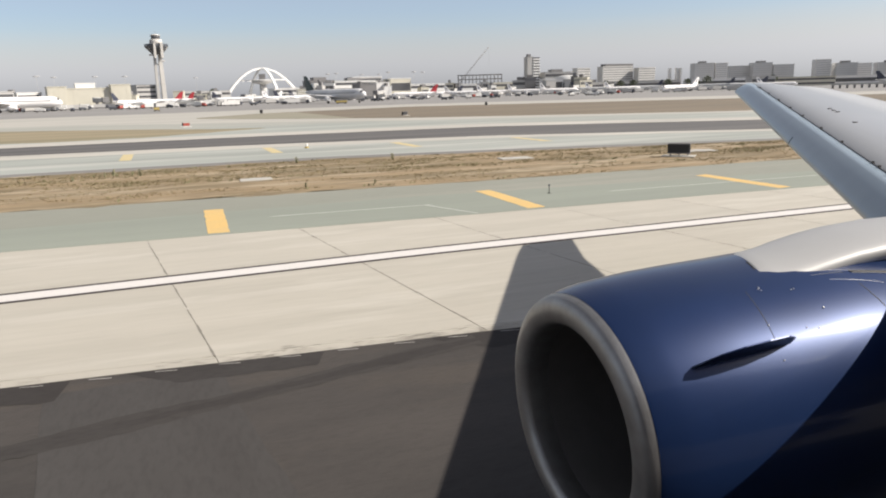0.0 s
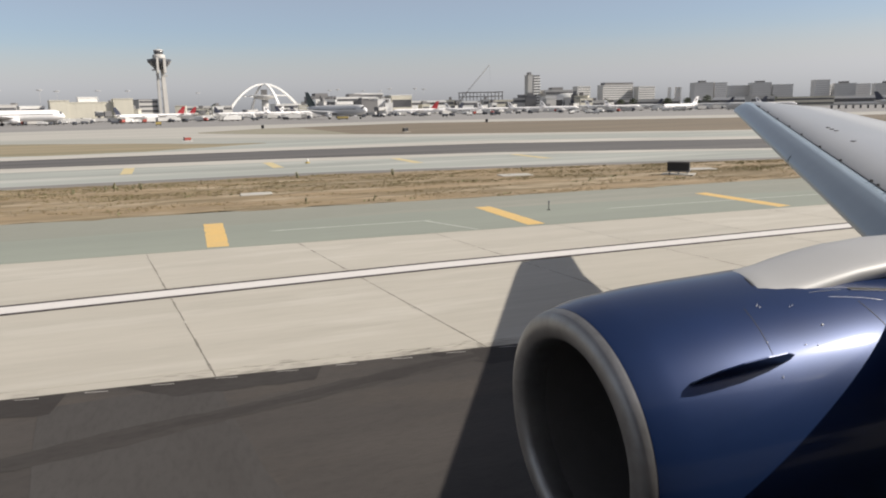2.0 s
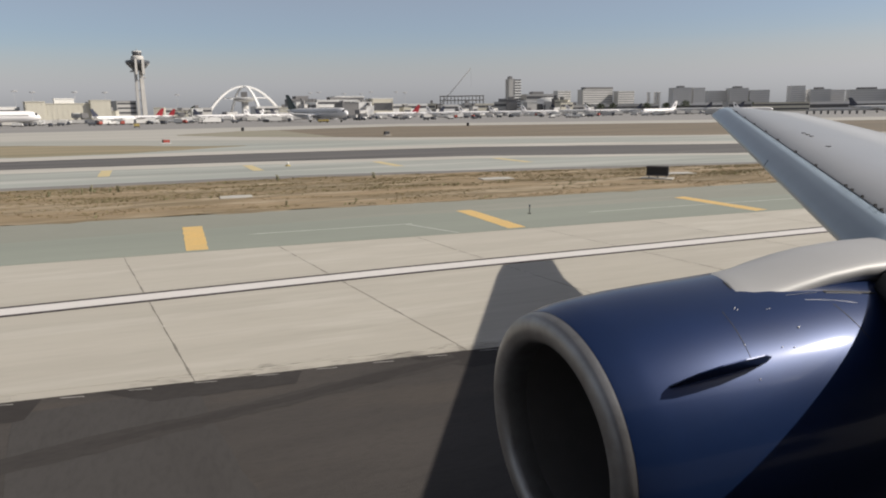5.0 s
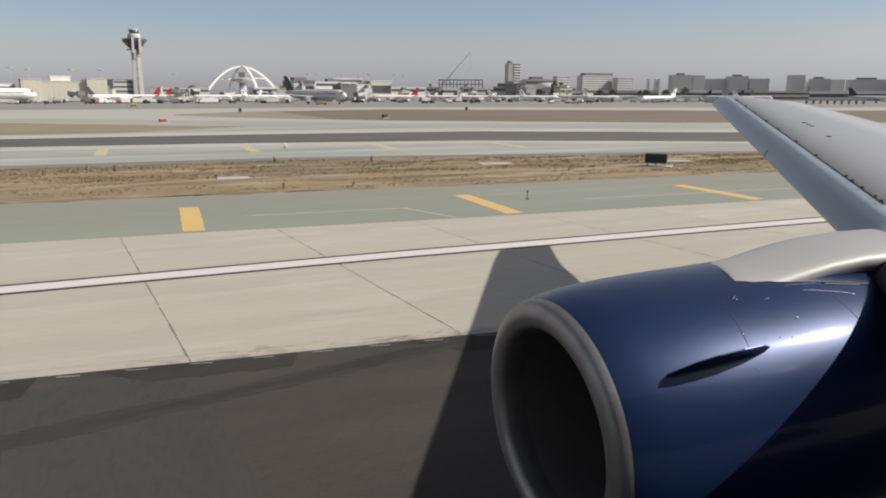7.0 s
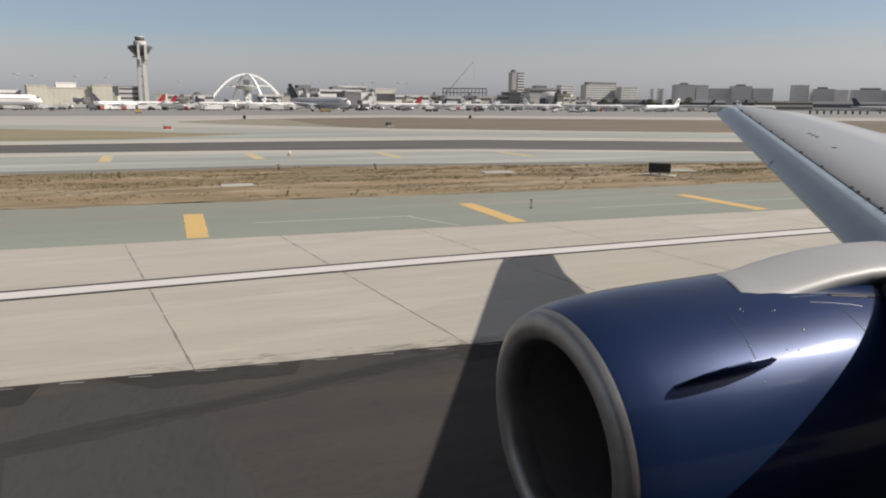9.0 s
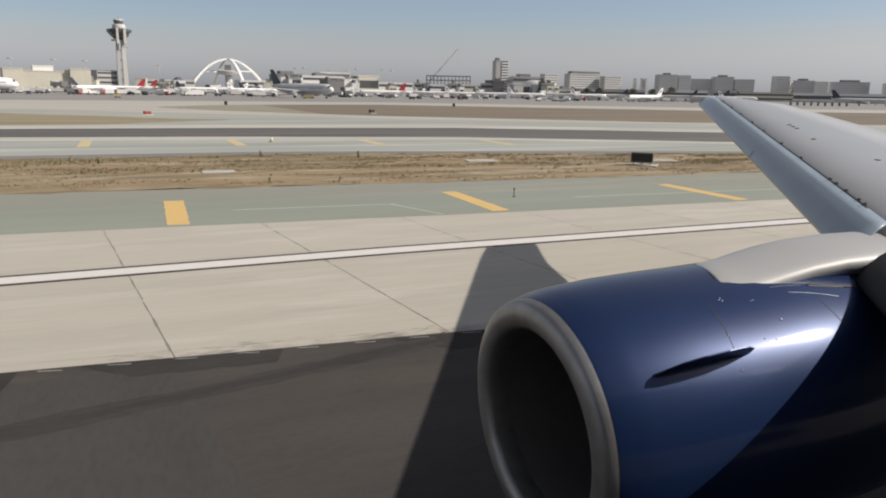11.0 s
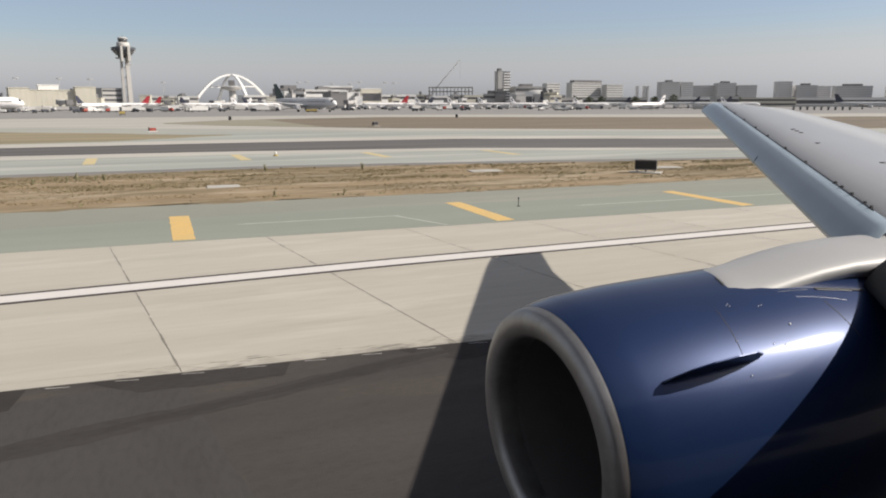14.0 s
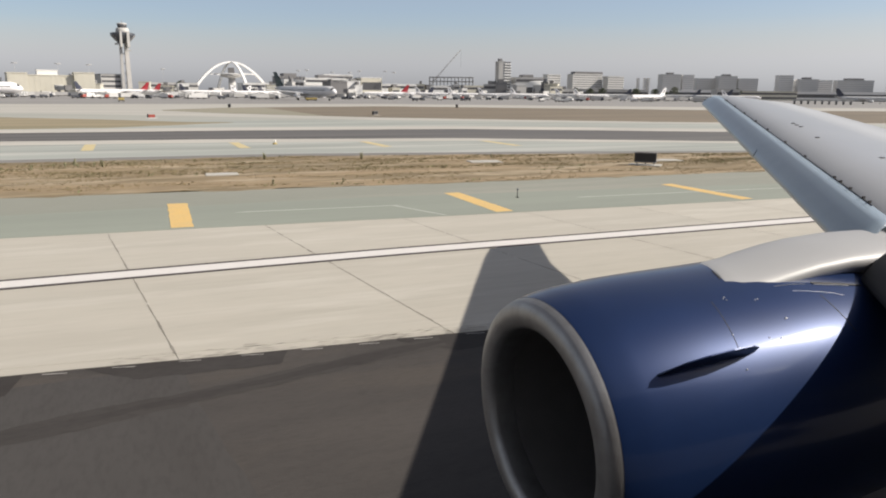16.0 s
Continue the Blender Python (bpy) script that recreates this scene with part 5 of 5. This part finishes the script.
for mat, half, z, k in ((STREAK_EDGE, 0.27, 0.0115, 0), (NEW_ASPHALT, 0.12, 0.0125, 6)):
    v = []
    for i in range(104):
        x = -10 + i * 0.15
        c = 11.6 + 0.19 * x + 0.16 * noise.noise((x * 0.15, 4, 0))
        w = max(0.02, half + 0.14 * noise.noise((x * 0.4, 8 + k, 0)))
        v += [(x, c + w + 0.07 * noise.noise((x * 2.1, k, 1)) + 0.04 * noise.noise((x * 6.0, k, 2)), z), (x, c - w - 0.08 * noise.noise((x * 1.8, k, 3)) - 0.04 * noise.noise((x * 5.0, k, 4)), z)]
    tagged(mesh_ob("tyre_streak", v, [(2 * i, 2 * i + 1, 2 * i + 3, 2 * i + 2) for i in range(103)], mat), "long dark tyre streak along the asphalt", "ground", kind="structure")

# crumbs and smears of asphalt spilled over the edge of the concrete
SPILL = material("spilled_asphalt_dust", (0.24, 0.222, 0.195), 0.95, vary=0.8, scale=2.5, tint=(0.36, 0.335, 0.29))
re = random.Random(31)
v, f = [], []
for i in range(1100):
    x = re.uniform(-14, 20)
    if noise.noise((x * 0.3, 2, 7)) < re.uniform(-0.35, 0.25):
        continue
    y = DARK_EDGE(x) + 0.03 + abs(re.gauss(0, 0.2))
    w, d = re.uniform(0.03, 0.22), re.uniform(0.004, 0.013)
    n = len(v)
    ring = [(x + w * math.cos(a) * re.uniform(0.6, 1.1), y + d * math.sin(a) * re.uniform(0.6, 1.2) - 0.1 * w * math.cos(a), 0.0075) for a in [math.pi * k / 3 for k in range(6)]]
    v += ring
    f.append(tuple(range(n, n + 6)))
tagged(mesh_ob("asphalt_spill", v, f, SPILL), "thin smears of spilled asphalt dust on the concrete edge", "debris", kind="stuff")

# repainted panels of the shoulder, a little paler, with thin worn white outlines
for x0, x1 in ((-19.0, -8.0), (3.9, 10.8), (20.0, 33.5)):
    v = []
    for i in range(13):
        x = x0 + (x1 - x0) * i / 12
        g = GREEN_EDGE(x)
        v += [(x - 0.5, g + 3.2 + 0.05 * noise.noise((x, 0, 3)), 0.0115), (x, g + 3.32, 0.0115)]
    tagged(mesh_ob("worn_line", v, [(2 * i, 2 * i + 2, 2 * i + 3, 2 * i + 1) for i in range(12)], SHOULDER_PALE_LINE), "thin worn white line on the shoulder", "road marking", kind="structure")
    g = GREEN_EDGE(x1)
    quad_mark("worn_line", [(x1 - 0.5, g + 3.2), (x1 + 0.7, g + 0.1), (x1 + 0.82, g + 0.1), (x1 - 0.36, g + 3.3)], SHOULDER_PALE_LINE, 0.0118, "thin worn white line on the shoulder", "")

# ---- runway slabs, each a piece of its own ----
runway = thing("runway", "pale concrete runway of large jointed slabs", "runway", kind="structure")
E1, E2 = Vector((math.cos(radians(-5.7)), math.sin(radians(-5.7)), 0)) * 5.5, Vector((-0.121, 1.0, 0)) * 7.5
# worn filler and chipped edges along the slab joints
JOINT_FILL = material("worn_joint_filler", (0.17, 0.155, 0.135), 0.9, vary=0.8, scale=2.0, tint=(0.29, 0.27, 0.235))
CHIP = material("chipped_concrete", (0.56, 0.53, 0.47), 0.9, vary=0.7, scale=3, tint=(0.3, 0.28, 0.24))
rj = random.Random(17)
fv, ff, cv, cf = [], [], [], []
side = Vector((E1.x, E1.y, 0)).normalized()
for col in range(-6, 10):
    p0 = Vector((-1.46, 28.95, 0.003)) + E1 * col
    start = len(fv)
    for i in range(151):
        p = p0 - E2 * (i / 75)
        wander = 0.02 * noise.noise((p.y * 0.9, col, 0)) + 0.012 * noise.noise((p.y * 4.0, col, 2))
        half = max(0.004, 0.016 + 0.03 * noise.noise((p.y * 1.3, col, 5)) + 0.018 * noise.noise((p.y * 5.0, col, 7)))
        fv += [tuple(p + side * (wander - half)), tuple(p + side * (wander + half))]
        if i:
            n = start + 2 * i
            ff.append((n - 2, n - 1, n + 1, n))
        if noise.noise((p.y * 0.7, col, 9)) > rj.uniform(0.0, 0.6):
            q = p + side * (wander + rj.choice((-1, 1)) * (half + rj.uniform(0.0, 0.04))) + Vector((0, 0, 0.0012))
            w, d, n = rj.uniform(0.015, 0.05), rj.uniform(0.04, 0.14), len(cv)
            cv += [(q.x + w * math.cos(a) * rj.uniform(0.6, 1.2), q.y + d * math.sin(a) * rj.uniform(0.6, 1.2), q.z) for a in [math.pi * m / 3 for m in range(6)]]
            cf.append(tuple(range(n, n + 6)))
tagged(mesh_ob("joint_filler", fv, ff, JOINT_FILL), "worn dark filler in the joints between concrete slabs", "joint", kind="stuff")
tagged(mesh_ob("joint_chips", cv, cf, CHIP), "pale chipped edges along the slab joints", "debris", kind="stuff")

sv, sf = [], []
for k, z in ((0.4988, -0.03), (0.4988, -0.004), (0.498, 0.0)):
    sv += [E1 * a * k + E2 * b * k + Vector((0, 0, z)) for a, b in ((-1, -1), (1, -1), (1, 1), (-1, 1))]
for o in (0, 4):
    sf += [(o + i, o + (i + 1) % 4, o + 4 + (i + 1) % 4, o + 4 + i) for i in range(4)]
sf.append((8, 9, 10, 11))
slab_mesh = bpy.data.meshes.new("slab")
slab_mesh.from_pydata([tuple(p) for p in sv], [], sf)
slab_mesh.materials.append(CONCRETE)
for row in range(3):
    for col in range(-14, 24):
        ob = new("slab", slab_mesh)
        ob.parent = runway
        ob.location = Vector((-1.46, 28.95, 0)) + E1 * (col + 0.5) - E2 * (row + 0.5)
